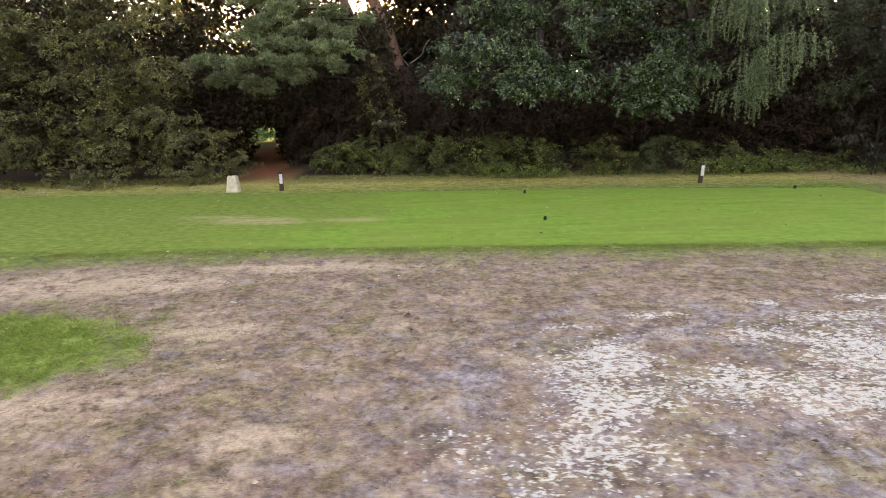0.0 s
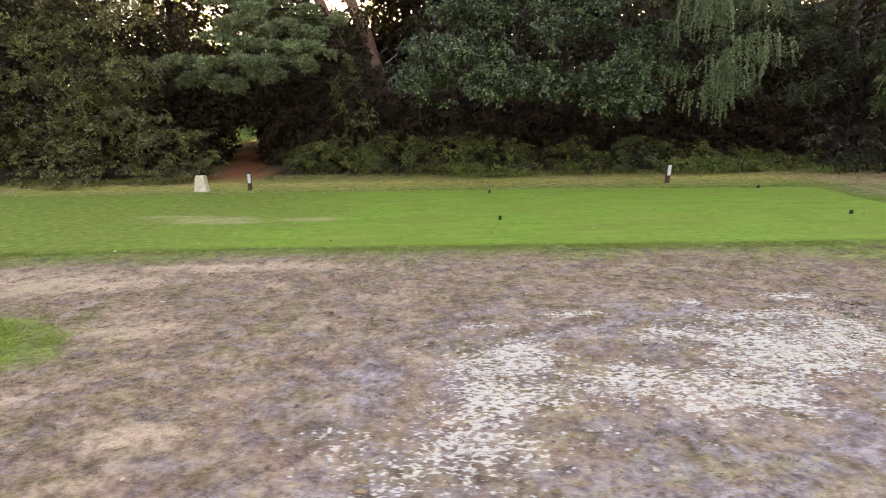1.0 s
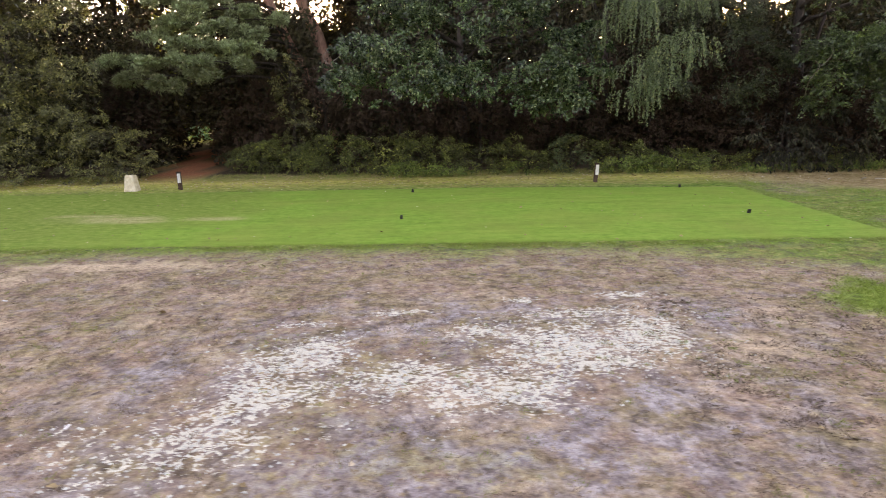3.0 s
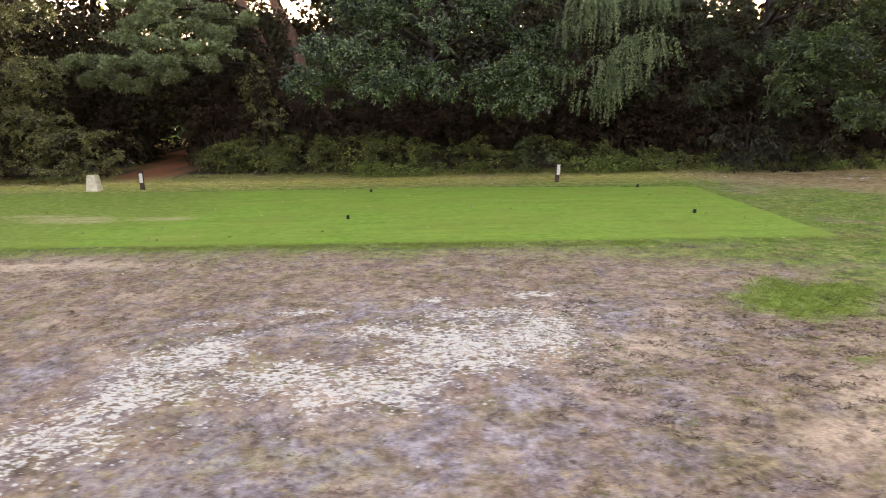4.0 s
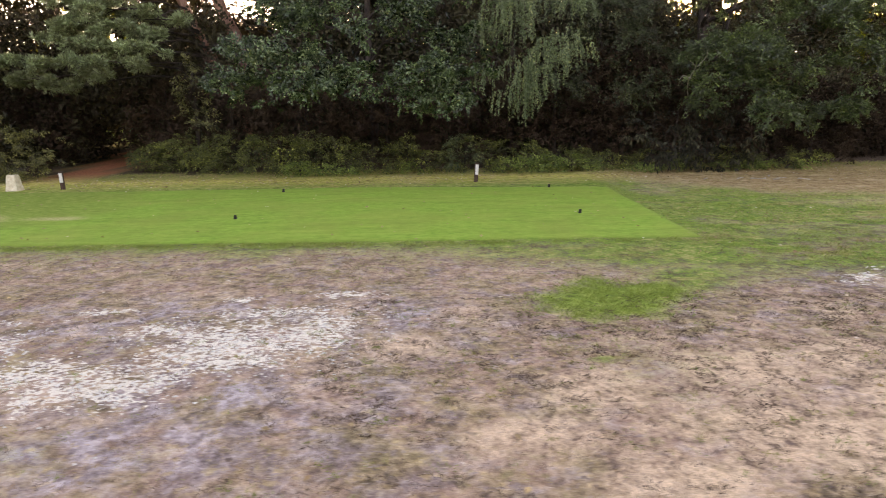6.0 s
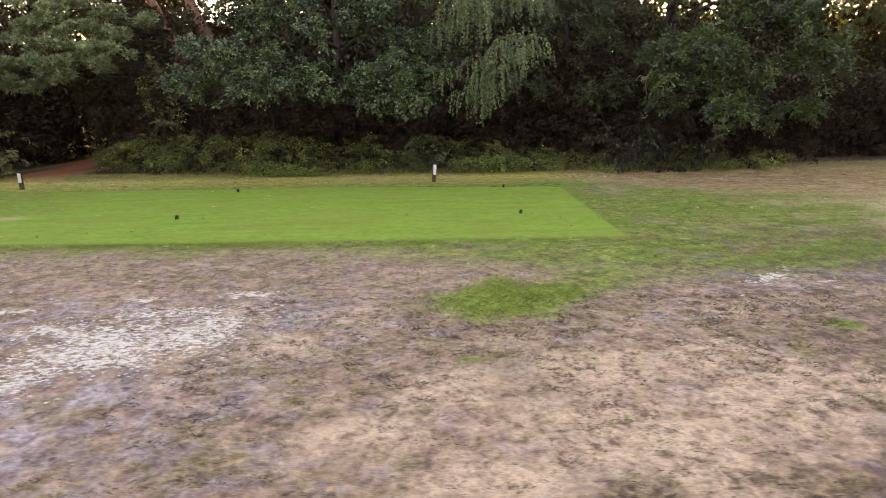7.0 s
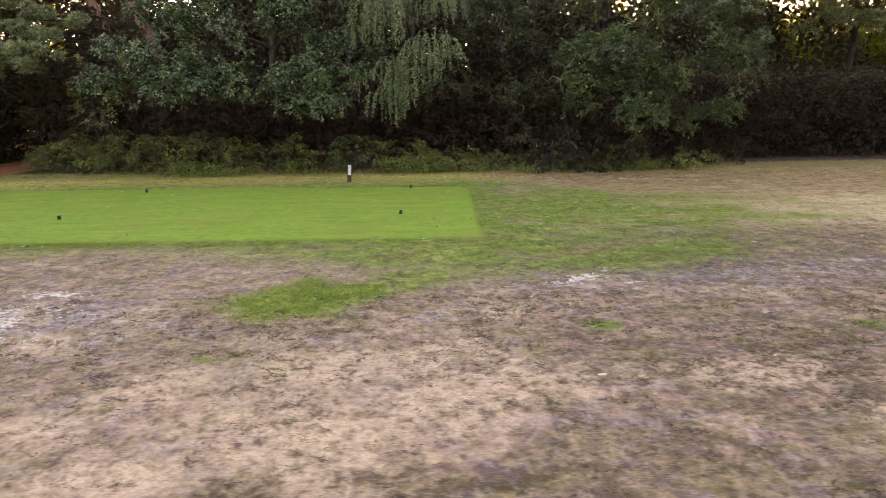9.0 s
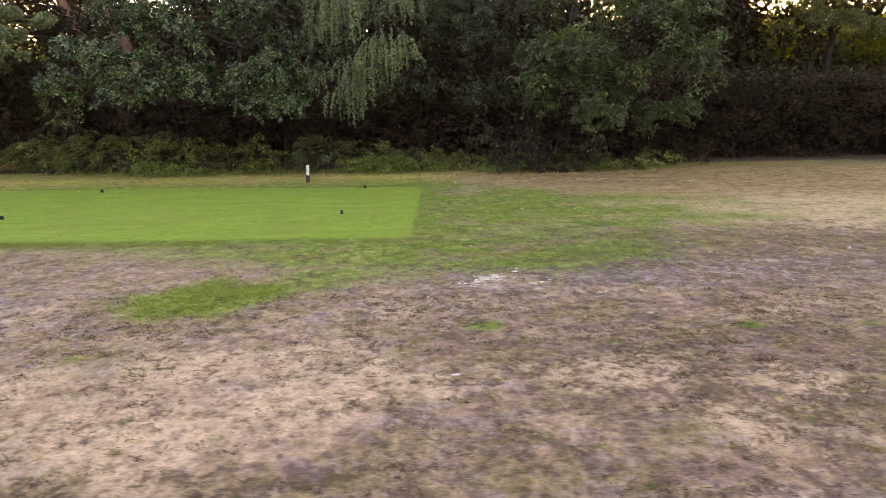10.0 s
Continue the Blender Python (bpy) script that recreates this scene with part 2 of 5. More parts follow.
# ---- materials ----
def ground_material():
    m, nt, b = node_mat("dry turf")
    fine, mid, big = noise_node(nt, 80, 3, 0.65), noise_node(nt, 16, 4, 0.65), noise_node(nt, 1.7, 5, 0.6)
    speck = noise_node(nt, 34, 3, 0.7)
    patchy = noise_node(nt, 5.2, 5, 0.66)
    mauve = noise_node(nt, 2.6, 5, 0.62, (1, 1.3, 1))
    peach = noise_node(nt, 1.15, 5, 0.62)
    both = math_node(nt, "ADD", math_node(nt, "MULTIPLY", mid, 0.45), math_node(nt, "MULTIPLY", patchy, 0.55))
    broad = noise_node(nt, 1.9, 3, 0.5, (0.8, 1.25, 1))
    both = math_node(nt, "ADD", both, math_node(nt, "MULTIPLY", math_node(nt, "SUBTRACT", broad, 0.5), 0.22))
    both = math_node(nt, "SUBTRACT", both, math_node(nt, "MULTIPLY", attr(nt, "moist"), 0.075))
    dry = ramp(nt, both, [(0.37, (0.19, 0.13, 0.1)), (0.45, (0.315, 0.215, 0.16)), (0.53, (0.43, 0.305, 0.22)), (0.62, (0.57, 0.43, 0.305))])
    olive = ramp(nt, both, [(0.37, (0.11, 0.095, 0.045)), (0.5, (0.28, 0.235, 0.12)), (0.62, (0.45, 0.365, 0.21))])
    violet = ramp(nt, both, [(0.38, (0.175, 0.135, 0.12)), (0.5, (0.31, 0.25, 0.228)), (0.6, (0.45, 0.388, 0.36))])
    col = mix(nt, ramp(nt, math_node(nt, "ADD", big, math_node(nt, "MULTIPLY", attr(nt, "moist"), 0.02)), [(0.43, (0, 0, 0)), (0.6, (0.8, 0.8, 0.8))]), dry, olive)
    tinge = math_node(nt, "ADD", mauve, math_node(nt, "MULTIPLY", attr(nt, "heath"), 0.07))
    col = mix(nt, ramp(nt, tinge, [(0.50, (0, 0, 0)), (0.65, (0.85, 0.85, 0.85))]), col, violet)
    ashc = ramp(nt, both, [(0.38, (0.16, 0.14, 0.14)), (0.5, (0.38, 0.352, 0.365)), (0.6, (0.61, 0.59, 0.615))])
    af = math_node(nt, "MULTIPLY", attr(nt, "ash"), ramp(nt, mauve, [(0.4, (0.15,) * 3), (0.56, (1, 1, 1))]))
    af = math_node(nt, "MULTIPLY", af, math_node(nt, "SUBTRACT", 1.0, math_node(nt, "MULTIPLY", attr(nt, "chalk"), 0.7)))
    col = mix(nt, af, col, ashc)
    # a patchwork of straw, mauve and olive a hand's width across
    scrap, fleck, moss = noise_node(nt, 8.5, 3, 0.6, (0.9, 1.2, 1)), noise_node(nt, 11.5, 3, 0.6, (0.9, 1.2, 1)), noise_node(nt, 6.3, 3, 0.6)
    col = mix(nt, ramp(nt, scrap, [(0.56, (0, 0, 0)), (0.66, (0.65,) * 3)]), col, ramp(nt, both, [(0.4, (0.30, 0.225, 0.105)), (0.6, (0.62, 0.49, 0.265))]))
    col = mix(nt, ramp(nt, fleck, [(0.56, (0, 0, 0)), (0.65, (0.6,) * 3)]), col, ramp(nt, both, [(0.4, (0.17, 0.135, 0.13)), (0.6, (0.42, 0.375, 0.357))]))
    col = mix(nt, math_node(nt, "MULTIPLY", ramp(nt, moss, [(0.57, (0, 0, 0)), (0.67, (0.6,) * 3)]), math_node(nt, "SUBTRACT", 1.0, math_node(nt, "MULTIPLY", attr(nt, "heath"), 0.75))), col, ramp(nt, both, [(0.4, (0.12, 0.115, 0.045)), (0.6, (0.34, 0.31, 0.14))]))
    sandc = ramp(nt, both, [(0.37, (0.29, 0.21, 0.145)), (0.45, (0.495, 0.37, 0.25)), (0.57, (0.745, 0.582, 0.4))])
    sf = math_node(nt, "ADD", attr(nt, "sand"), ramp(nt, peach, [(0.52, (0, 0, 0)), (0.66, (0.6,) * 3)]), True)
    sf = math_node(nt, "MULTIPLY", sf, ramp(nt, speck, [(0.32, (0.25,) * 3), (0.5, (1, 1, 1))]), True)
    sf = math_node(nt, "MULTIPLY", sf, ramp(nt, both, [(0.38, (0.3,) * 3), (0.44, (1, 1, 1))]), True)
    col = mix(nt, sf, col, sandc)
    # pale dead straws lying in the turf
    straws = ramp(nt, noise_node(nt, 26, 3, 0.7, (0.55, 2.0, 1)), [(0.61, (0, 0, 0)), (0.69, (0.45,) * 3)])
    col = mix(nt, straws, col, (0.68, 0.60, 0.48))
    # small dark scars and dead tufts
    scar = ramp(nt, noise_node(nt, 7.5, 2, 0.5), [(0.66, (0, 0, 0)), (0.74, (0.75,) * 3)])
    scar = math_node(nt, "MULTIPLY", scar, math_node(nt, "SUBTRACT", 1.0, math_node(nt, "MULTIPLY", attr(nt, "sand"), 0.85)))
    col = mix(nt, scar, col, (0.085, 0.06, 0.05))
    greenc = ramp(nt, both, [(0.39, (0.048, 0.11, 0.018)), (0.46, (0.115, 0.22, 0.04)), (0.54, (0.20, 0.305, 0.066)), (0.62, (0.40, 0.385, 0.15))])
    vary = noise_node(nt, 1.3, 4, 0.6, (0.55, 1.6, 1))
    greenc = mix(nt, ramp(nt, vary, [(0.52, (0, 0, 0)), (0.64, (0.8,) * 3)]), greenc, ramp(nt, both, [(0.4, (0.07, 0.17, 0.02)), (0.6, (0.19, 0.36, 0.05))]))
    greenc = mix(nt, ramp(nt, vary, [(0.36, (0.75,) * 3), (0.47, (0, 0, 0))]), greenc, ramp(nt, both, [(0.4, (0.12, 0.12, 0.035)), (0.6, (0.40, 0.35, 0.14))]))
    lushc = ramp(nt, both, [(0.4, (0.10, 0.175, 0.03)), (0.5, (0.2, 0.325, 0.06)), (0.6, (0.34, 0.42, 0.11))])
    greenc = mix(nt, attr(nt, "lush"), greenc, lushc)
    gf = math_node(nt, "ADD", attr(nt, "green"), math_node(nt, "MULTIPLY", math_node(nt, "SUBTRACT", both, 0.5), 2.2))
    gf = ramp(nt, gf, [(0.2, (0, 0, 0)), (0.85, (1, 1, 1))])
    col = mix(nt, math_node(nt, "MULTIPLY", gf, math_node(nt, "MULTIPLY", attr(nt, "green"), 3.0, True)), col, greenc)
    strawc = ramp(nt, both, [(0.38, (0.31, 0.30, 0.055)), (0.47, (0.52, 0.49, 0.105)), (0.54, (0.67, 0.56, 0.18)), (0.62, (0.78, 0.58, 0.26))])
    col = mix(nt, math_node(nt, "MULTIPLY", attr(nt, "fringe"), ramp(nt, big, [(0.35, (0.6,) * 3), (0.6, (0.95,) * 3)])), col, strawc)
    tanc = ramp(nt, both, [(0.38, (0.2, 0.13, 0.055)), (0.48, (0.335, 0.23, 0.108)), (0.6, (0.49, 0.36, 0.185))])
    col = mix(nt, math_node(nt, "MULTIPLY", attr(nt, "tan"), ramp(nt, big, [(0.36, (0.6,) * 3), (0.56, (1.0,) * 3)])), col, tanc)
    # chalk shows where the crumbs stand clear of the tufts
    chips = math_node(nt, "ADD", math_node(nt, "MULTIPLY", noise_node(nt, 20, 3, 0.64, (0.75, 1.1, 1)), 0.6), math_node(nt, "ADD", math_node(nt, "MULTIPLY", noise_node(nt, 7.3, 2, 0.5), 0.2), math_node(nt, "MULTIPLY", noise_node(nt, 47, 2, 0.6, (0.7, 1.3, 1)), 0.2)))
    cf = math_node(nt, "ADD", math_node(nt, "MULTIPLY", attr(nt, "chalk"), 0.208), chips)
    cf = ramp(nt, cf, [(0.672, (0, 0, 0)), (0.694, (0.95,) * 3)])
    dirtc = ramp(nt, mid, [(0.3, (0.38, 0.125, 0.06)), (0.7, (0.66, 0.27, 0.14))])
    col = mix(nt, attr(nt, "dirt"), col, dirtc)
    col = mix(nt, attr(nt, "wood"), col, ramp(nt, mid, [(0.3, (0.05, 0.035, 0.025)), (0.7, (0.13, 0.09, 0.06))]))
    col = mix(nt, 0.5, col, ramp(nt, fine, [(0.25, (0.4,) * 3), (0.75, (1.5, 1.5, 1.5))]), "MULTIPLY")
    col = mix(nt, cf, col, ramp(nt, fine, [(0.3, (0.61, 0.6, 0.5)), (0.6, (0.865, 0.855, 0.735))]))
    nt.links.new(col, b.inputs["Base Color"])
    b.inputs["Roughness"].default_value = 0.95
    b.inputs["Specular IOR Level"].default_value = 0.15
    h = math_node(nt, "ADD", math_node(nt, "MULTIPLY", both, 1.2), math_node(nt, "MULTIPLY", fine, 0.35))
    bump(nt, b, h, 0.9, 0.04)
    return m


def tee_material():
    m, nt, b = node_mat("mown tee turf")
    fine, mid, big = noise_node(nt, 40, 4, 0.7), noise_node(nt, 9, 4, 0.65, (0.6, 1, 1)), noise_node(nt, 0.7, 5, 0.62)
    streak = noise_node(nt, 2.0, 5, 0.62, (0.35, 1.6, 1))
    col = ramp(nt, mid, [(0.3, (0.115, 0.265, 0.029)), (0.5, (0.165, 0.34, 0.043)), (0.7, (0.22, 0.395, 0.06))])
    col = mix(nt, ramp(nt, big, [(0.4, (0, 0, 0)), (0.65, (0.7,) * 3)]), col, (0.205, 0.29, 0.05))
    col = mix(nt, ramp(nt, streak, [(0.5, (0, 0, 0)), (0.7, (0.6,) * 3)]), col, (0.26, 0.38, 0.065))
    col = mix(nt, ramp(nt, streak, [(0.3, (0.5,) * 3), (0.45, (0, 0, 0))]), col, (0.12, 0.22, 0.03))
    col = mix(nt, attr(nt, "thin"), col, ramp(nt, mid, [(0.3, (0.10, 0.17, 0.022)), (0.5, (0.16, 0.25, 0.04)), (0.7, (0.29, 0.33, 0.085))]))
    col = mix(nt, math_node(nt, "MULTIPLY", attr(nt, "worn"), ramp(nt, fine, [(0.3, (0.2,) * 3), (0.6, (1, 1, 1))])), col, ramp(nt, mid, [(0.3, (0.48, 0.36, 0.18)), (0.7, (0.68, 0.54, 0.33))]))
    col = mix(nt, attr(nt, "edge"), col, ramp(nt, mid, [(0.3, (0.05, 0.1, 0.02)), (0.7, (0.12, 0.19, 0.045))]))
    col = mix(nt, 0.22, col, ramp(nt, fine, [(0.25, (0.45,) * 3), (0.75, (1.5,) * 3)]), "MULTIPLY")
    nt.links.new(col, b.inputs["Base Color"])
    b.inputs["Roughness"].default_value = 0.85
    b.inputs["Specular IOR Level"].default_value = 0.2
    bump(nt, b, math_node(nt, "ADD", fine, mid), 0.2, 0.012)
    return m


def leaf_material(name, dark, light, odd, rough=0.5, through_light=0.25, gloss=0.55):
    """Leaves: a tone from leaf to leaf, a few odd ones, some light let through."""
    m, nt, b = node_mat(name)
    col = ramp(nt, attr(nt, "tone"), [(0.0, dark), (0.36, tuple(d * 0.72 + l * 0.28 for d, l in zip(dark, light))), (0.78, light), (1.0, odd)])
    patch = noise_node(nt, 0.9, 3, 0.6)
    col = mix(nt, 0.6, col, ramp(nt, patch, [(0.3, (0.6, 0.62, 0.6)), (0.7, (1.25, 1.2, 1.1))]), "MULTIPLY")
    nt.links.new(col, b.inputs["Base Color"])
    b.inputs["Roughness"].default_value = rough
    b.inputs["Specular IOR Level"].default_value = gloss
    tr = nt.nodes.new("ShaderNodeBsdfTranslucent")
    nt.links.new(mix(nt, 1.0, col, (1.5, 1.45, 0.6), "MULTIPLY"), tr.inputs[0])
    mx = nt.nodes.new("ShaderNodeMixShader")
    mx.inputs[0].default_value = through_light
    nt.links.new(b.outputs[0], mx.inputs[1])
    nt.links.new(tr.outputs[0], mx.inputs[2])
    nt.links.new(mx.outputs[0], nt.nodes["Material Output"].inputs["Surface"])
    return m


def bark_material(name, dark, light):
    m, nt, b = node_mat(name)
    n = noise_node(nt, 14, 5, 0.65, (1, 1, 0.25))
    big = noise_node(nt, 1.7, 3, 0.6)
    col = ramp(nt, n, [(0.3, dark), (0.7, light)])
    col = mix(nt, 0.5, col, ramp(nt, big, [(0.3, (0.6,) * 3), (0.7, (1.3,) * 3)]), "MULTIPLY")
    nt.links.new(col, b.inputs["Base Color"])
    b.inputs["Roughness"].default_value = 0.9
    bump(nt, b, n, 0.8, 0.03)
    return m


def plain_material(name, dark, light, scale, rough=0.7, depth=0.004):
    m, nt, b = node_mat(name)
    n, g = noise_node(nt, scale, 5, 0.6), noise_node(nt, scale * 6, 3, 0.6)
    col = ramp(nt, n, [(0.3, dark), (0.65, light)])
    col = mix(nt, 0.4, col, ramp(nt, g, [(0.3, (0.7,) * 3), (0.7, (1.2,) * 3)]), "MULTIPLY")
    nt.links.new(col, b.inputs["Base Color"])
    b.inputs["Roughness"].default_value = rough
    bump(nt, b, g, 0.5, depth)
    return m


def blade_material():
    m, nt, b = node_mat("grass blades")
    col = ramp(nt, attr(nt, "tone"), [(0.0, (0.095, 0.07, 0.055)), (0.25, (0.30, 0.215, 0.14)), (0.45, (0.47, 0.34, 0.20)), (0.52, (0.42, 0.35, 0.13)),
                                      (0.7, (0.2, 0.27, 0.065)), (1.0, (0.285, 0.42, 0.085))])
    nt.links.new(col, b.inputs["Base Color"])
    b.inputs["Roughness"].default_value = 0.8
    b.inputs["Specular IOR Level"].default_value = 0.2
    return m


GROUND, TEE, BLADE = ground_material(), tee_material(), blade_material()
HOLLY = leaf_material("holly leaves", (0.022, 0.025, 0.008), (0.255, 0.275, 0.09), (0.5, 0.48, 0.19), 0.3, 0.05, 0.6)
OAK = leaf_material("oak leaves", (0.012, 0.028, 0.012), (0.138, 0.242, 0.104), (0.33, 0.41, 0.19), 0.27, 0.05, 0.75)
OAKB = leaf_material("fresh oak leaves", (0.012, 0.028, 0.009), (0.11, 0.195, 0.06), (0.24, 0.34, 0.10), 0.28, 0.07, 0.65)
# darkened copy of the oak leaves; the shade is in the colour
OAK_SHADE = leaf_material("oak leaves toned for shade", (0.024, 0.034, 0.018), (0.085, 0.125, 0.055), (0.16, 0.2, 0.09), 0.4, 0.05, 0.4)
LAUREL = leaf_material("laurel leaves", (0.012, 0.012, 0.007), (0.055, 0.062, 0.036), (0.16, 0.16, 0.10), 0.42, 0.04, 0.22)
BIRCH = leaf_material("birch leaves", (0.028, 0.055, 0.022), (0.165, 0.245, 0.115), (0.36, 0.4, 0.17), 0.32, 0.06, 0.5)
IVY = leaf_material("bramble leaves", (0.03, 0.038, 0.012), (0.2, 0.255, 0.06), (0.52, 0.58, 0.16), 0.36, 0.06, 0.5)
# flat brown that carries the wood's murky shade in the colour
MURK_LEAVES = leaf_material("brown murk leaves", (0.066, 0.044, 0.034), (0.09, 0.066, 0.048), (0.115, 0.088, 0.06), 0.85, 0.03, 0.08)
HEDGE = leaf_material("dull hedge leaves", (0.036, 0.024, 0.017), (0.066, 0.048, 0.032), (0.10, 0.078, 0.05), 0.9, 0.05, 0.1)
PINE = leaf_material("pine needles", (0.08, 0.085, 0.036), (0.31, 0.44, 0.235), (0.42, 0.42, 0.2), 0.5, 0.05, 0.35)
# bright blue-green that puts the meadow's sunlit look into the leaf colour
MEADOW = leaf_material("meadow leaves tinted as sunlit", (0.06, 0.22, 0.19), (0.15, 0.43, 0.38), (0.55, 0.65, 0.65), 0.6, 0.15)
# dark brownish tones hold the wood's inner shade and its hazy blacks
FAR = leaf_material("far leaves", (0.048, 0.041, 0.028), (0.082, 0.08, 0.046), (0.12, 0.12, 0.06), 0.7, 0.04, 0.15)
# bright copy of the far leaves; low sun's yellow is partly in the colour
GOLD = leaf_material("far leaves tinted as sunlit", (0.08, 0.105, 0.022), (0.21, 0.245, 0.045), (0.34, 0.34, 0.07), 0.6, 0.4, 0.2)
FRESH = leaf_material("fresh bramble leaves", (0.06, 0.11, 0.025), (0.25, 0.38, 0.09), (0.5, 0.56, 0.2), 0.4, 0.1, 0.45)
LITTER = leaf_material("fallen leaves", (0.26, 0.18, 0.09), (0.5, 0.38, 0.2), (0.75, 0.7, 0.6), 0.7, 0.05)
BARK = bark_material("grey bark", (0.02, 0.015, 0.012), (0.075, 0.058, 0.046))
PINEBARK = bark_material("red pine bark", (0.17, 0.09, 0.065), (0.46, 0.26, 0.19))
TWIG = bark_material("pale twig bark", (0.16, 0.14, 0.11), (0.34, 0.31, 0.26))
STONE = plain_material("lichened white stone", (0.6, 0.5, 0.3), (0.9, 0.84, 0.67), 9, 0.85, 0.006)
WHITE = plain_material("white paint", (0.7, 0.7, 0.68), (0.86, 0.86, 0.84), 20, 0.5, 0.001)
DARKWOOD = plain_material("dark stained wood", (0.045, 0.025, 0.018), (0.10, 0.055, 0.04), 25, 0.75, 0.003)
BLACK = plain_material("black plastic", (0.012, 0.012, 0.013), (0.028, 0.028, 0.03), 30, 0.45, 0.001)
STEM = bark_material("dry stems", (0.07, 0.05, 0.035), (0.19, 0.145, 0.10))
BLEACHED = bark_material("bleached wood", (0.38, 0.33, 0.25), (0.66, 0.6, 0.5))
CHALKM = plain_material("chalk crumbs", (0.56, 0.58, 0.52), (0.79, 0.81, 0.74), 15, 0.95, 0.004)

# ---- the ground: one sheet, finer where the camera passes ----
def spaced(lo, hi, step_, far):
    near = np.arange(lo, hi + step_ / 2, step_)
    out = step_ * 1.35 ** np.arange(1, 60)
    out = np.cumsum(out)
    out = out[out < far]
    return np.concatenate([(lo - out)[::-1], near, hi + out])


def relief(x, y):
    lumps = (fbm(x, y, 4.5, 3) - 0.5) * 0.035 + (fbm(x, y, 0.5, 3) - 0.5) * 0.05
    return lumps * (1 - 0.6 * step(9.0, 9.6, y)) - 0.01


gx, gy = spaced(-9.5, 20.0, 0.07, 900), spaced(2.0, 10.0, 0.07, 900)
X, Y = np.meshgrid(gx, gy)
nx, ny = len(gx), len(gy)
Z = relief(X, Y)
i = (np.arange(ny - 1)[:, None] * nx + np.arange(nx - 1)[None]).ravel()
quads = np.stack([i, i + 1, i + nx + 1, i + nx], 1)
zz = zones(X.ravel(), Y.ravel())
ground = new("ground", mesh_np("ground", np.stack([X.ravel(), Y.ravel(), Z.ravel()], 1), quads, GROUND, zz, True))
tagged(ground, "patchy dry turf with chalk, sand and green grass", "ground", kind="structure")

# ---- the raised mown tee ----
TEE_R, TEE_F, TEE_B = 10.25, 9.2, 15.25
tx = np.concatenate([np.arange(-60, -12, 2.0), np.arange(-12, TEE_R + 0.4, 0.08)])
ty = np.arange(TEE_F - 0.35, TEE_B + 0.4, 0.08)
X, Y = np.meshgrid(tx, ty)
front = TEE_F + 0.10 * (fbm(X, X * 0 + 3, 0.9, 3) - 0.5) - 0.02 * np.maximum(X - 0, 0)
back = TEE_B + 0.12 * (fbm(X, X * 0 + 8, 0.8, 3) - 0.5) - 0.1 * np.maximum(X - 4, 0)
right = TEE_R + 0.10 * (fbm(Y * 0 + 5, Y, 0.9, 3) - 0.5)
inside = np.minimum(np.minimum(Y - front, back - Y), right - X)
Z = -0.06 + 0.075 * step(-0.14, 0.08, inside) + 0.012 * (fbm(X, Y, 1.2, 3) - 0.5)
nx, ny = len(tx), len(ty)
i = (np.arange(ny - 1)[:, None] * nx + np.arange(nx - 1)[None]).ravel()
quads = np.stack([i, i + 1, i + nx + 1, i + nx], 1)
worn = blobs(X.ravel(), Y.ravel(), [(-3.9, 11.6, 1.0, 0.26, 0.0), (-3.1, 11.35, 0.5, 0.13, 0.0), (-1.7, 11.5, 0.65, 0.13, 0.0), (-4.4, 12.0, 0.7, 0.16, 0.0)], 0.9, 0.9) * 0.62
tee = new("tee_ground", mesh_np("tee_ground", np.stack([X.ravel(), Y.ravel(), Z.ravel()], 1), quads, TEE,
          {"worn": worn, "thin": 0.8 * step(-0.5, -5.0, X.ravel() + 6 * (fbm(X.ravel(), Y.ravel(), 0.5, 4) - 0.5)), "edge": 0.5 - 0.5 * step(-0.05, 0.10, inside.ravel() + 0.1 * (fbm(X.ravel(), Y.ravel(), 3, 3) - 0.5))}, True))
tagged(tee, "raised bright green mown tee with worn spots", "tee", kind="structure")


# ---- leaves, branches ----
def leaf_mesh(name, P, D, N, length, width, tone, material, fold=0.25):
    """Folded leaves of two triangles: base P, along D, facing N."""
    n = len(P)
    D = unit(D)
    S = unit(np.cross(D, N))
    U = np.cross(S, D)
    length = np.broadcast_to(np.asarray(length, float), n)[:, None]
    width = np.broadcast_to(np.asarray(width, float), n)[:, None]
    mid = P + D * length * 0.5 + U * width * fold
    V = np.stack([P, mid - S * width * 0.5, P + D * length, mid + S * width * 0.5], 1).reshape(-1, 3)
    k = np.arange(n) * 4
    F = np.stack([k, k + 1, k + 2, k, k + 2, k + 3], 1).reshape(-1, 3)
    return mesh_np(name, V, F, material, {"tone": np.repeat(tone, 4)})


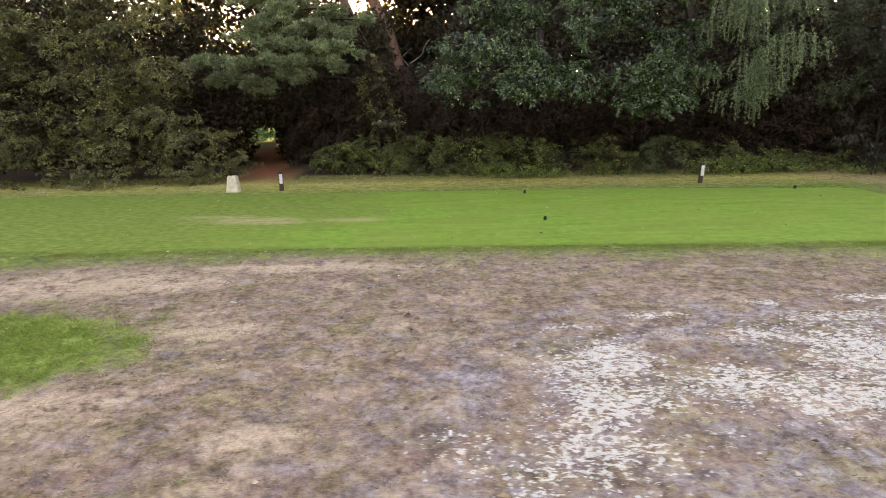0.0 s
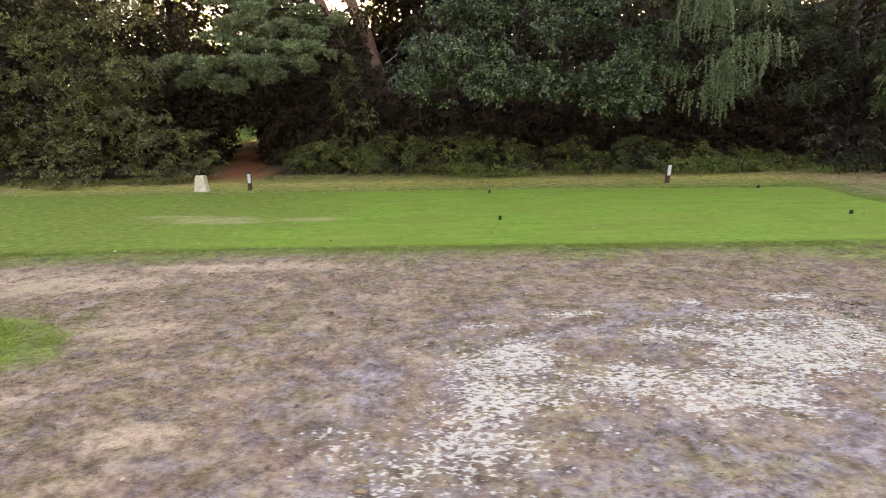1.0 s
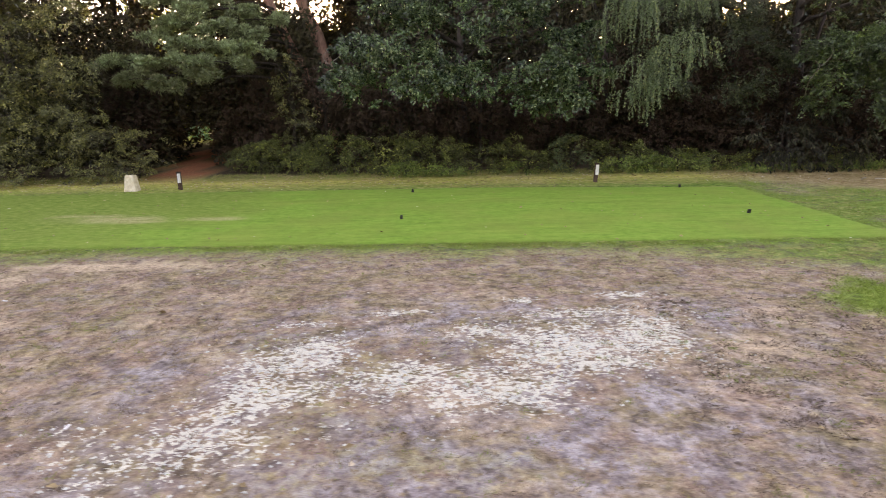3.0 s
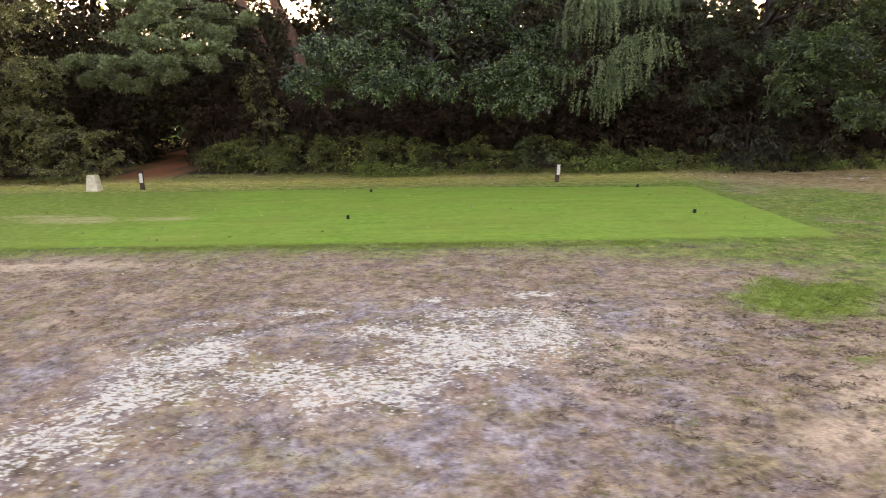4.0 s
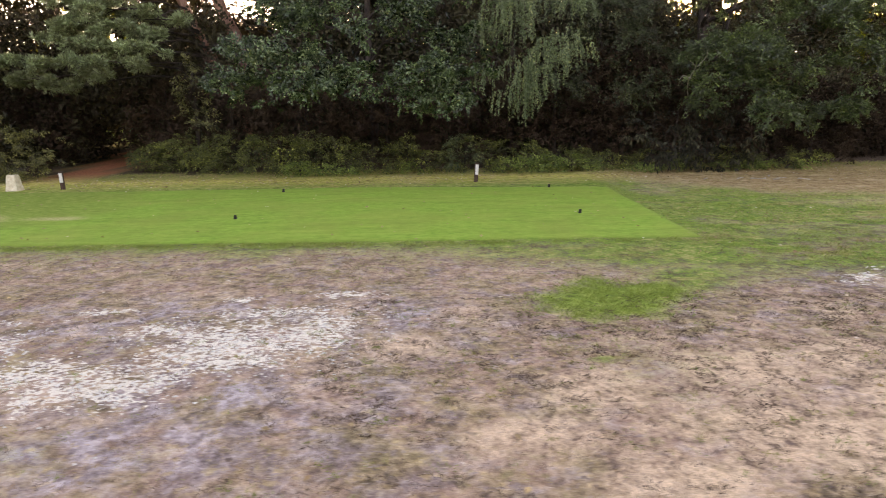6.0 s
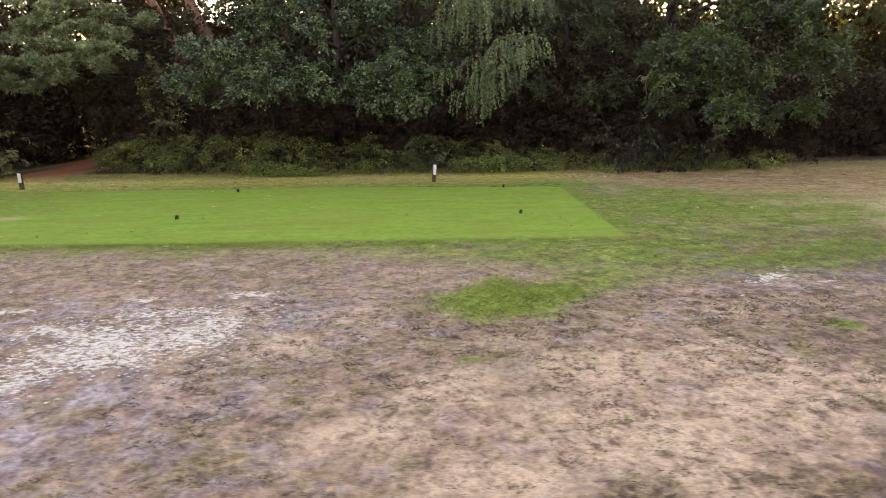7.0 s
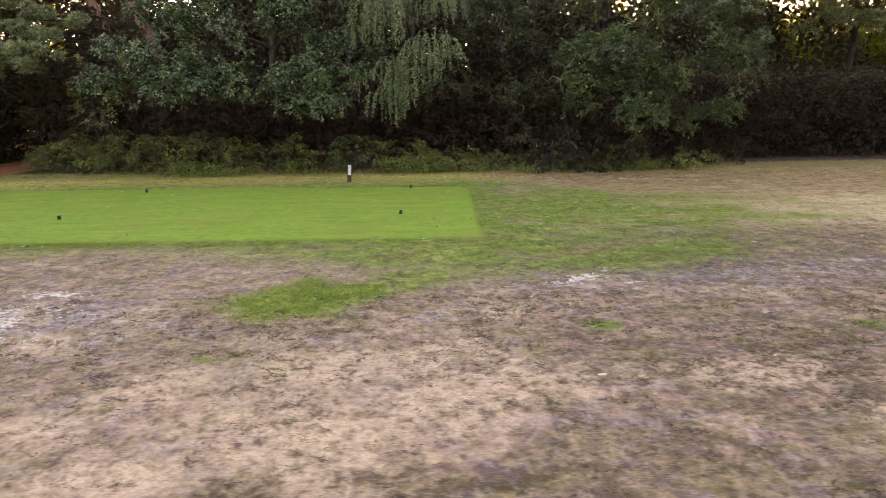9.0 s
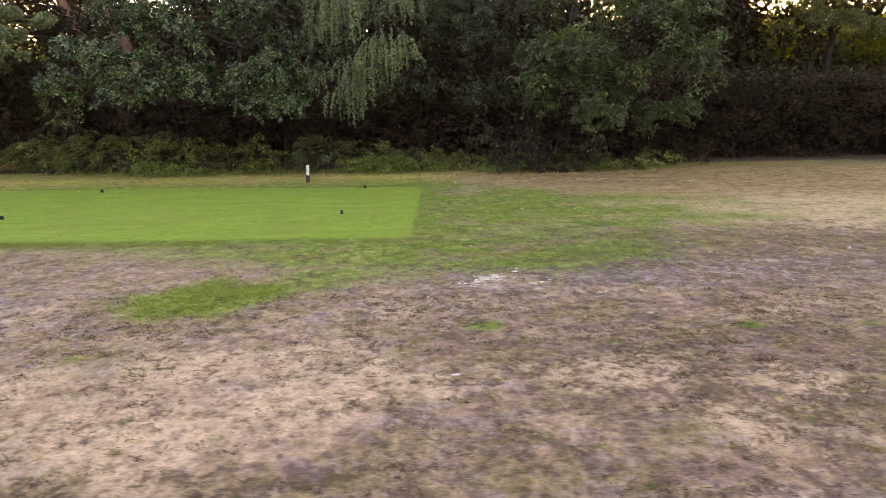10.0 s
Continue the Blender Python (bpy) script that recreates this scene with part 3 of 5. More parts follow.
def lobe_points(lobes, per_m2, rough=0.22, back=0.35, top=9.0, under=1.0):
    """Points over the lobes' skins with the way out; fewer at the back and none deep inside another lobe."""
    pts, outs = [], []
    for j, (cx, cy, cz, rx, ry, rz) in enumerate(lobes):
        area = 4 * math.pi * ((rx * ry) ** 1.6 / 3 + (rx * rz) ** 1.6 / 3 + (ry * rz) ** 1.6 / 3) ** (1 / 1.6)
        n = int(area * per_m2)
        d = unit(rng.normal(size=(n, 3)))
        p = d * (rx, ry, rz) * (1 + rough * rng.normal(size=(n, 1)) * 0.6 - 0.05) + (cx, cy, cz)
        keep = ((d[:, 1] < 0.25) | (rng.random(n) < back)) & ((d[:, 2] > -0.35) | (rng.random(n) < under))
        keep &= (p[:, 2] < top) | (rng.random(n) < 0.4)
        keep &= p[:, 2] > 0.02
        for q, (ax, ay, az, sx, sy, sz) in enumerate(lobes):
            if q != j:
                deep = (((p - (ax, ay, az)) / (sx, sy, sz)) ** 2).sum(1) < 0.62
                keep &= ~deep | (rng.random(n) < 0.12)
        pts.append(p[keep])
        outs.append(unit(d[keep] / (rx, ry, rz)))
    return np.concatenate(pts), np.concatenate(outs)


def sprays(pts, outs, each, radius, droop=0.35, up=0.55, flat=0.3):
    """Leafy boughs round each point, like thick drooping plates: places, ways, facings and a tone."""
    n = len(pts)
    size = radius * rng.uniform(0.55, 1.35, n)
    plate = np.repeat(unit(outs * 0.6 + np.array((0, 0, 0.7)) + rng.normal(size=(n, 3)) * 0.28), each, 0)
    oo = np.repeat(unit(outs + rng.normal(size=(n, 3)) * 0.2), each, 0)
    c = np.repeat(pts, each, 0)
    ss = np.repeat(size, each)[:, None]
    # leaves gather round twigs within the plate
    twigs = max(5, each // 9)
    ends = rng.normal(size=(n, twigs, 3))
    ends = (unit(ends) * rng.random((n, twigs, 1)) ** 0.45)[np.repeat(np.arange(n), each), rng.integers(0, twigs, n * each)]
    r = ends + rng.normal(size=(n * each, 3)) * 0.16
    h = (r * plate).sum(1, keepdims=True)
    r = r - h * plate * (1 - flat)
    P = c + r * ss
    out = np.clip((r * oo).sum(1), 0, 1.5)
    P[:, 2] -= droop * ss[:, 0] * (0.5 * (r ** 2).sum(1) + 0.9 * out ** 2)
    D = unit(r * 0.7 + oo * 0.45 + rng.normal(size=r.shape) * 0.5 - np.array((0, 0, 0.3)))
    N = unit(plate * 0.8 + oo * 0.25 + np.array((0, 0, up * 0.4)) + rng.normal(size=r.shape) * 0.36)
    base = np.repeat(rng.random(n) * 0.5, each)
    tone = np.clip(base + rng.random(n * each) ** 1.4 * 0.5, 0, 0.93)
    tone[rng.random(n * each) < 0.015] = 1.0
    return P, D, N, tone


def gappy(pts, outs, scale, cut, ox=0.0):
    """Thin the points by a slow noise, so that the crown has dark hollows."""
    v = 0.5 * fbm(pts[:, 0] + ox, pts[:, 2] * 1.25 + pts[:, 1] * 0.4, scale, 3) + 0.5 * fbm(pts[:, 0] - pts[:, 1], pts[:, 2] + 9 + ox, scale * 1.3, 2)
    keep = rng.random(len(pts)) < step(cut - 0.06, cut + 0.06, v)
    return pts[keep], outs[keep]


def boughs(seed, x0, x1, z0, z1, sx, sz, size, bottom, top, depth, keep=0.9):
    """Flat leafy boughs in staggered tiers between two outlines, each a lobe; bottom and top give z at x, depth gives y."""
    r = np.random.default_rng(seed)
    out = []
    for k, z in enumerate(np.arange(z0, z1, sz)):
        for x in np.arange(x0 + (k % 2) * sx / 2, x1, sx):
            px, pz, s = x + r.normal() * sx * 0.22, z + r.normal() * sz * 0.25, r.uniform(0.7, 1.25)
            if bottom(px) + size[2] * s * 0.7 < pz < top(px) and r.random() < keep:
                out.append((px, depth(px, pz) + r.normal() * 0.28, pz, size[0] * s, size[1] * s, size[2] * s))
    return out


def tubes(name, lines, material, sides=7):
    """Tapered, slightly crooked round branches, joined: each line is (points, first radius, last radius)."""
    V, F, count = [], [], 0
    for pts, r0, r1 in lines:
        pts = np.asarray(pts, float)
        t = np.linspace(0, 1, max(6, int(len(pts) * 4)))
        s = np.linspace(0, 1, len(pts))
        q = np.stack([np.interp(t, s, pts[:, a]) for a in range(3)], 1)
        for _ in range(2):
            q[1:-1] = (q[:-2] + 2 * q[1:-1] + q[2:]) / 4
        q[1:-1] += rng.normal(size=(len(q) - 2, 3)) * r0 * 0.22
        tang = unit(np.gradient(q, axis=0))
        side = unit(np.cross(tang, (0.31, 0.87, 0.2)))
        other = np.cross(tang, side)
        ang = np.arange(sides) / sides * 2 * math.pi
        rad = (r0 + (r1 - r0) * t)[:, None] * (1 + 0.12 * rng.normal(size=(len(t), sides)))
        ring = q[:, None] + rad[..., None] * (np.cos(ang)[None, :, None] * side[:, None] + np.sin(ang)[None, :, None] * other[:, None])
        V.append(ring.reshape(-1, 3))
        a = np.arange(len(t) - 1)[:, None] * sides + np.arange(sides)[None]
        b = np.arange(len(t) - 1)[:, None] * sides + (np.arange(sides)[None] + 1) % sides
        F.append(np.stack([a, b, b + sides, a + sides], -1).reshape(-1, 4) + count)
        count += len(t) * sides
    return mesh_np(name, np.concatenate(V), np.concatenate(F), material, None, True)


def limbs_to(base, height, lobes, radius, lean=(0, 0)):
    """A trunk up to height and a crooked limb from it to each lobe."""
    bx, by = base
    top = (bx + lean[0], by + lean[1], height)
    lines = [([(bx, by, -0.1), (bx + lean[0] * 0.3, by + lean[1] * 0.3, height * 0.35), (bx + lean[0] * 0.7, by + lean[1] * 0.7, height * 0.7), top], radius, radius * 0.35)]
    for cx, cy, cz, rx, ry, rz in lobes:
        f = float(np.clip((cz - rz * 0.6) / height, 0.25, 0.9))
        s = (bx + lean[0] * f, by + lean[1] * f, height * f)
        mid = ((s[0] + cx) / 2 + rng.normal() * 0.2, (s[1] + cy) / 2, (s[2] + cz) / 2 + 0.25)
        lines.append(([s, mid, (cx, cy - ry * 0.5, cz)], radius * 0.42, radius * 0.1))
        for _ in range(4):
            e = np.array((cx, cy, cz)) + unit(rng.normal(size=3) - np.array((0, 0.6, 0))) * (rx, ry, rz) * 0.95
            lines.append(([mid, ((mid[0] + e[0]) / 2, (mid[1] + e[1]) / 2, (mid[2] + e[2]) / 2 + 0.15), tuple(e)], radius * 0.14, radius * 0.03))
    return lines


def broadleaf(name, label, category, base, height, lobes, material, bark=BARK, radius=0.2, per_m2=7, each=46, spray=0.34, leaf=(0.085, 0.05),
              scale=0.9, cut=0.42, droop=0.35, up=0.55, lean=(0, 0), group="", ox=0.0, trunk_name="trunk", crown_name="crown", back=0.35, core=70, core_size=2.2, backing=(), under=1.0, hang=0.0, flat=0.3):
    t = thing(name, label, category, (base[0], base[1], 0), group)
    child(trunk_name, tubes("trunk", limbs_to(base, height, lobes if len(lobes) < 16 else backing, radius, lean), bark), t)
    pts, outs = lobe_points(lobes, per_m2, back=back, under=under)
    pts, outs = gappy(pts, outs, scale, cut, ox)
    P, D, N, tone = sprays(pts, outs, each, spray, droop, up, flat)
    D = unit(D - np.array((0, 0, hang)))
    size = np.ones(len(P))
    # big inner leaves kept to the darkest tones, painting the shade inside the crown
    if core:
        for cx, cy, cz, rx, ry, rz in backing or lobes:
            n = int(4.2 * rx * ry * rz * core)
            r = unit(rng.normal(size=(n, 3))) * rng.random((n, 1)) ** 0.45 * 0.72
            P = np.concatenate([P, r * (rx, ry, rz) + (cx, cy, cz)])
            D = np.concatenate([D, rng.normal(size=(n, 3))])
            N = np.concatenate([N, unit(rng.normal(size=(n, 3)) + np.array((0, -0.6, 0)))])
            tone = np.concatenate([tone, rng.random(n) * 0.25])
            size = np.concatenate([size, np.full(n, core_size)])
    ok = P[:, 2] > 0.03
    P, D, N, tone, size = P[ok], D[ok], N[ok], tone[ok], size[ok]
    leaf = (leaf[0] * size, leaf[1] * size)
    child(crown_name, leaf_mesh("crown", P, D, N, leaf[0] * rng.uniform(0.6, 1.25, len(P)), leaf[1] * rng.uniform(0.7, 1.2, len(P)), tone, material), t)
    return t


# the great evergreen bush beside the path: a bulging slope of small tiers
def bush_edge(z):
    """x of the bush's edge towards the path at height z."""
    return np.interp(z, [0.0, 0.4, 1.0, 1.5, 2.4, 3.4, 4.3, 5.4, 9.0], [-6.0, -5.85, -6.1, -6.75, -7.25, -7.6, -7.9, -8.05, -9.0])


tiers = [b for b in boughs(11, -16.5, -5.6, 0.12, 6.2, 0.9, 0.5, (0.66, 0.55, 0.36), lambda x: -0.6, lambda x: 9.0,
                           lambda x, z: 17.35 + 0.32 * z + 1.1 * step(-8.3, -6.0, x) + 0.25 * math.sin(2.1 * x + z), 0.93) if b[0] + b[3] * 0.45 < bush_edge(b[2])]
tiers += [(-8.7, 17.75, 0.3, 0.8, 0.6, 0.42), (-9.5, 17.6, 0.35, 0.8, 0.6, 0.45), (-11.0, 17.5, 0.3, 0.8, 0.6, 0.42), (-7.6, 17.95, 0.35, 0.7, 0.5, 0.42), (-12.6, 17.5, 0.3, 0.8, 0.6, 0.42)]
broadleaf("evergreen_bush", "huge dark glossy evergreen bush in small olive leaves", "bush", (-10.8, 19.6), 7.5, tiers, HOLLY, radius=0.16, per_m2=23.0, each=46, spray=0.21,
          leaf=(0.07, 0.042), scale=1.0, cut=0.465, up=0.6, droop=0.25, core=26, core_size=2.6, under=0.45, back=0.1, flat=0.4,
          backing=[(-10.9, 19.3, 1.7, 4.1, 1.9, 1.8), (-10.4, 19.5, 3.4, 2.2, 1.8, 1.6), (-10.9, 19.6, 5.2, 2.6, 1.8, 1.6), (-11.6, 19.8, 7.2, 2.8, 1.8, 1.8), (-8.0, 19.1, 1.1, 1.5, 0.9, 1.2),
                   (-14.0, 18.9, 1.6, 2.6, 1.5, 1.8), (-14.0, 19.2, 4.2, 2.8, 1.7, 1.9), (-14.5, 19.4, 6.4, 2.8, 1.8, 1.9)])

# oak in the middle
tiers = boughs(5, -0.2, 7.0, 2.3, 5.6, 0.95, 0.55, (0.72, 0.6, 0.38), lambda x: np.interp(x, [-0.6, 0.1, 1.4, 2.4, 3.4, 4.6, 5.2, 6.0, 6.8], [2.5, 2.0, 1.95, 2.25, 2.1, 1.85, 1.75, 1.4, 1.7]),
               lambda x: np.interp(x, [-0.6, -0.1, 0.6, 1.6], [2.9, 3.6, 4.3, 9.0]), lambda x, z: 17.0 + 0.22 * (z - 2) + 0.35 * math.sin(1.7 * x + 2.3 * z), 0.86)
broadleaf("oak_tree", "broad green oak with low hanging leafy boughs", "tree", (3.6, 21.9), 9.5, tiers, OAK, radius=0.16, per_m2=28.0, each=54, spray=0.23, leaf=(0.09, 0.055), scale=1.0, cut=0.5, ox=3.0,
          core=15, core_size=1.9, droop=0.4, under=0.3, back=0.15, flat=0.4,
          backing=[(0.9, 18.6, 3.1, 1.3, 0.9, 0.9), (1.3, 18.6, 4.7, 1.7, 1.0, 1.1), (2.9, 18.5, 3.6, 1.5, 0.9, 1.1), (3.3, 18.7, 5.4, 2.2, 1.1, 1.2), (4.7, 18.4, 3.0, 1.3, 0.8, 0.9), (5.5, 18.4, 4.2, 1.6, 0.9, 1.3),
                   (6.2, 18.6, 5.7, 1.8, 1.2, 1.2), (2.2, 19.0, 7.2, 3.0, 2.0, 1.6), (5.0, 19.2, 7.4, 3.0, 2.0, 1.7), (3.6, 19.4, 9.2, 3.2, 2.2, 1.8)])

# right-hand oak
tiers = boughs(8, 13.5, 18.4, 1.5, 5.6, 0.9, 0.52, (0.62, 0.55, 0.38), lambda x: np.interp(x, [11.2, 12.2, 13.0, 13.8, 14.5, 15.2, 16.1, 17.2, 17.8, 18.2], [2.0, 1.95, 2.2, 1.75, 1.35, 1.6, 1.25, 1.2, 1.45, 2.4]),
               lambda x: np.interp(x, [12.5, 13.4, 13.8, 14.2, 18.0, 18.6], [2.0, 2.6, 4.0, 9.0, 9.0, 3.0]), lambda x, z: 16.6 + 0.2 * (z - 2) + 0.35 * math.sin(2.2 * x + 1.3 * z), 0.9)
tiers += [(14.4, 17.5, 4.9, 0.8, 0.6, 0.45), (15.3, 17.3, 4.6, 0.8, 0.6, 0.45), (16.2, 17.4, 4.9, 0.8, 0.6, 0.45), (17.2, 17.4, 4.5, 0.7, 0.6, 0.45), (14.9, 17.7, 5.4, 0.9, 0.6, 0.45)]
broadleaf("oak_tree", "dense green oak drooping almost to the ground", "tree", (15.2, 21.4), 9.5, tiers, OAKB, radius=0.2, per_m2=30.0, each=54, spray=0.215, leaf=(0.08, 0.05), scale=1.0, cut=0.45, ox=31.0,
          core=16, core_size=1.9, droop=0.5, under=0.35, back=0.15, flat=0.45,
          backing=[(14.0, 18.2, 5.2, 1.4, 1.0, 1.2), (13.6, 18.2, 3.6, 1.2, 0.8, 1.0), (15.1, 17.9, 4.0, 1.4, 0.9, 1.3), (16.7, 17.8, 3.9, 1.2, 0.9, 1.3), (16.6, 17.8, 2.2, 1.1, 0.8, 0.9), (15.6, 18.1, 5.8, 2.2, 1.2, 1.2),
                   (17.3, 18.2, 5.3, 1.1, 1.0, 1.2), (14.4, 18.6, 7.4, 2.6, 1.8, 1.7), (16.2, 18.8, 8.8, 2.8, 2.0, 1.8)])


# an oak between the birch and the right-hand oak, its shade in the leaf colour
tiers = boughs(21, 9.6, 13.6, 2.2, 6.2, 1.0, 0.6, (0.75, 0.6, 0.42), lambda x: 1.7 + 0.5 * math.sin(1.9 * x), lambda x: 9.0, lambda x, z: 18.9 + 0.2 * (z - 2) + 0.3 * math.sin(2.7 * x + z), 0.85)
broadleaf("oak_tree", "oak behind a weeping birch with shade in its leaf colour", "tree", (11.6, 21.3), 9.0, tiers, OAK_SHADE, radius=0.14, per_m2=15.0, each=44, spray=0.27, leaf=(0.09, 0.056), scale=1.0, cut=0.45, ox=14.0,
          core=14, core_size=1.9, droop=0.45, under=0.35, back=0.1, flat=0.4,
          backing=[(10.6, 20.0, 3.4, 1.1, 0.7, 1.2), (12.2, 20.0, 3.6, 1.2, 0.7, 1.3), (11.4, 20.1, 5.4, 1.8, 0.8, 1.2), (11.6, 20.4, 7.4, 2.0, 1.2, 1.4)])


# weeping birch: strands of small leaves hung in tassels from its boughs
TASSELS = [(7.15, 16.75, 4.1, 0.26, 0.25, 0.9, 34), (7.7, 16.6, 4.9, 0.35, 0.4, 1.6, 60), (8.1, 16.5, 4.75, 0.36, 0.5, 1.7, 85), (8.2, 16.4, 3.2, 0.36, 0.22, 1.2, 60), (8.6, 16.4, 3.0, 0.42, 0.25, 1.5, 75),
           (9.35, 16.4, 3.75, 0.62, 0.4, 1.3, 85), (8.95, 16.5, 3.5, 0.4, 0.25, 1.5, 55), (9.75, 16.5, 3.4, 0.42, 0.28, 0.8, 50), (9.3, 16.9, 5.0, 0.7, 0.4, 1.2, 80), (8.6, 17.0, 5.2, 0.6, 0.4, 1.6, 60),
           (7.4, 16.9, 2.9, 0.4, 0.25, 0.8, 30), (9.9, 17.0, 4.8, 0.45, 0.4, 1.0, 45), (7.9, 16.6, 2.35, 0.4, 0.2, 0.9, 36), (8.35, 16.4, 2.6, 0.4, 0.25, 1.4, 60)]


def birch(base):
    t = thing("birch_tree", "weeping silver birch with long hanging leafy strands", "tree", (base[0], base[1], 0))
    lobes = [(7.4, 17.6, 5.2, 1.2, 0.8, 0.9), (8.7, 17.4, 4.7, 1.1, 0.7, 0.9), (9.4, 17.5, 5.8, 1.2, 0.8, 0.8), (8.6, 18.0, 6.8, 2.0, 1.2, 0.9), (8.4, 17.3, 3.1, 0.8, 0.6, 0.8), (9.4, 17.8, 7.8, 1.6, 1.3, 1.2), (7.4, 17.4, 3.4, 0.7, 0.5, 0.8)]
    child("trunk", tubes("trunk", limbs_to(base, 9.0, lobes, 0.13), BARK), t)
    pts, outs = lobe_points(lobes, 3.0, back=0.1)
    pts, outs = gappy(pts, outs, 1.1, 0.45, 5.0)
    P, D, N, tone = sprays(pts, outs, 34, 0.24, 0.5)
    # leaf fill behind the tassels, tone lowered to stand for shade between them
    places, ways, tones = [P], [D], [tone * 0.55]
    for cx, cy, cz, rx, rz, longest, strands in TASSELS:
        for _ in range(int(strands * 0.45)):
            u = rng.uniform(-1, 1)
            start = np.array((cx + rx * u, cy + rng.normal() * 0.16, cz + rz * (1 - u * u) * rng.random()))
            long = longest * rng.uniform(0.35, 1.0) * (1 - 0.45 * abs(u))
            n = max(8, int(long / 0.017))
            f = np.sort(rng.random(n))
            p = start + np.stack([u * 0.2 * np.sqrt(f) + 0.05 * rng.normal() * f, np.full(n, -0.12) * np.sqrt(f), -long * f], 1) + rng.normal(size=(n, 3)) * 0.014
            places.append(p)
            ways.append(unit(rng.normal(size=p.shape) * 0.55 - np.array((0, 0, 1.0))))
            tones.append(np.clip(rng.random() * 0.4 + 0.12 + rng.random(n) * 0.5, 0, 0.95))
    P, D, tone = np.concatenate(places), np.concatenate(ways), np.concatenate(tones)
    N = unit(rng.normal(size=P.shape) * 0.6 + np.array((0, -0.5, 0.45)))
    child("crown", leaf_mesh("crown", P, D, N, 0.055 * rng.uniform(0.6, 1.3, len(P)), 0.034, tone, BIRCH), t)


birch((8.6, 21.6))


# pines: tufts of needles along flat boughs
def needles(name, pts, outs, each, reach, material, length=0.15, dull=0.0):
    n = len(pts)
    c = np.repeat(pts, each, 0)
    o = np.repeat(unit(outs + rng.normal(size=(n, 3)) * 0.3), each, 0)
    D = unit(o * 0.7 + rng.normal(size=c.shape) * 0.75 + np.array((0, 0, 0.3)))
    P = c + D * reach * rng.random((len(c), 1)) * 0.4
    N = unit(rng.normal(size=c.shape) + np.array((0, -0.4, 0.6)))
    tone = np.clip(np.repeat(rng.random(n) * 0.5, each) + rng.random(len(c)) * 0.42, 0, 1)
    # low plates toned down: browner dead needles plus their shade put into the colour
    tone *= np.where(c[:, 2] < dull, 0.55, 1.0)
    return leaf_mesh(name, P, D, N, length * rng.uniform(0.7, 1.3, len(c)), 0.03, tone, material, 0.1)


def pine(base, height, lean, plates, label, tufts=240, each=20, radius=0.2, dull=0.0, bark=PINEBARK):
    """plates: (x, y, z, half length, half width, thickness) of flat plates of needles."""
    t = thing("pine_tree", label, "tree", (base[0], base[1], 0))
    bx, by = base
    lines = [([(bx, by, -0.1), (bx + lean[0] * 0.3, by + lean[1] * 0.3, height * 0.3), (bx + lean[0] * 0.65, by + lean[1] * 0.65, height * 0.65), (bx + lean[0], by + lean[1], height)], radius, radius * 0.4)]
    P, O, limbs = [], [], []
    for x, y, z, a, b, h in plates:
        f = min(0.95, max(0.3, z / height))
        s = (bx + lean[0] * f, by + lean[1] * f, z + 0.3)
        limb = []
        limbs.append(limb)
        limb.append(([s, ((s[0] + x) / 2, (s[1] + y) / 2, z + 0.45), (x, y, z - 0.1)], radius * 0.2, radius * 0.06))
        # billows of tufts over the plate, with gaps between them
        k = int(tufts * a * b * (1.6 if z < 6 else 0.5))
        m = max(6, int(a * b * 15))
        ang, r = rng.random(m) * 2 * math.pi, np.sqrt(rng.random(m))
        p = np.stack([x + a * r * np.cos(ang), y + b * r * np.sin(ang), z + h * rng.normal(size=m) - 0.3 * r ** 2 * a * 0.6], 1)
        keep = np.ones(m, bool)
        pick = rng.integers(0, m, k)
        d = unit(rng.normal(size=(k, 3)) + np.array((0, -0.25, 0.45)))
        q = p[pick] + d * (0.2, 0.2, 0.085) * rng.uniform(0.65, 1.3, (m, 1))[pick]
        P.append(q)
        O.append(unit(d + np.array((0, -0.2, 0.2))))
        for _ in range(5):
            j = rng.integers(0, max(1, keep.sum()))
            e = p[keep][j]
            limb.append(([(x, y, z - 0.1), ((x + e[0]) / 2, (y + e[1]) / 2, (z + e[2]) / 2), tuple(e)], radius * 0.08, radius * 0.03))
    child("trunk", tubes("trunk", lines, bark), t)
    for limb in limbs:
        child("limb", tubes("limb", limb, BARK), t, "dark bare limb")
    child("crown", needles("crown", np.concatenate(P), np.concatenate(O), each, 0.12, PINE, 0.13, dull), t)


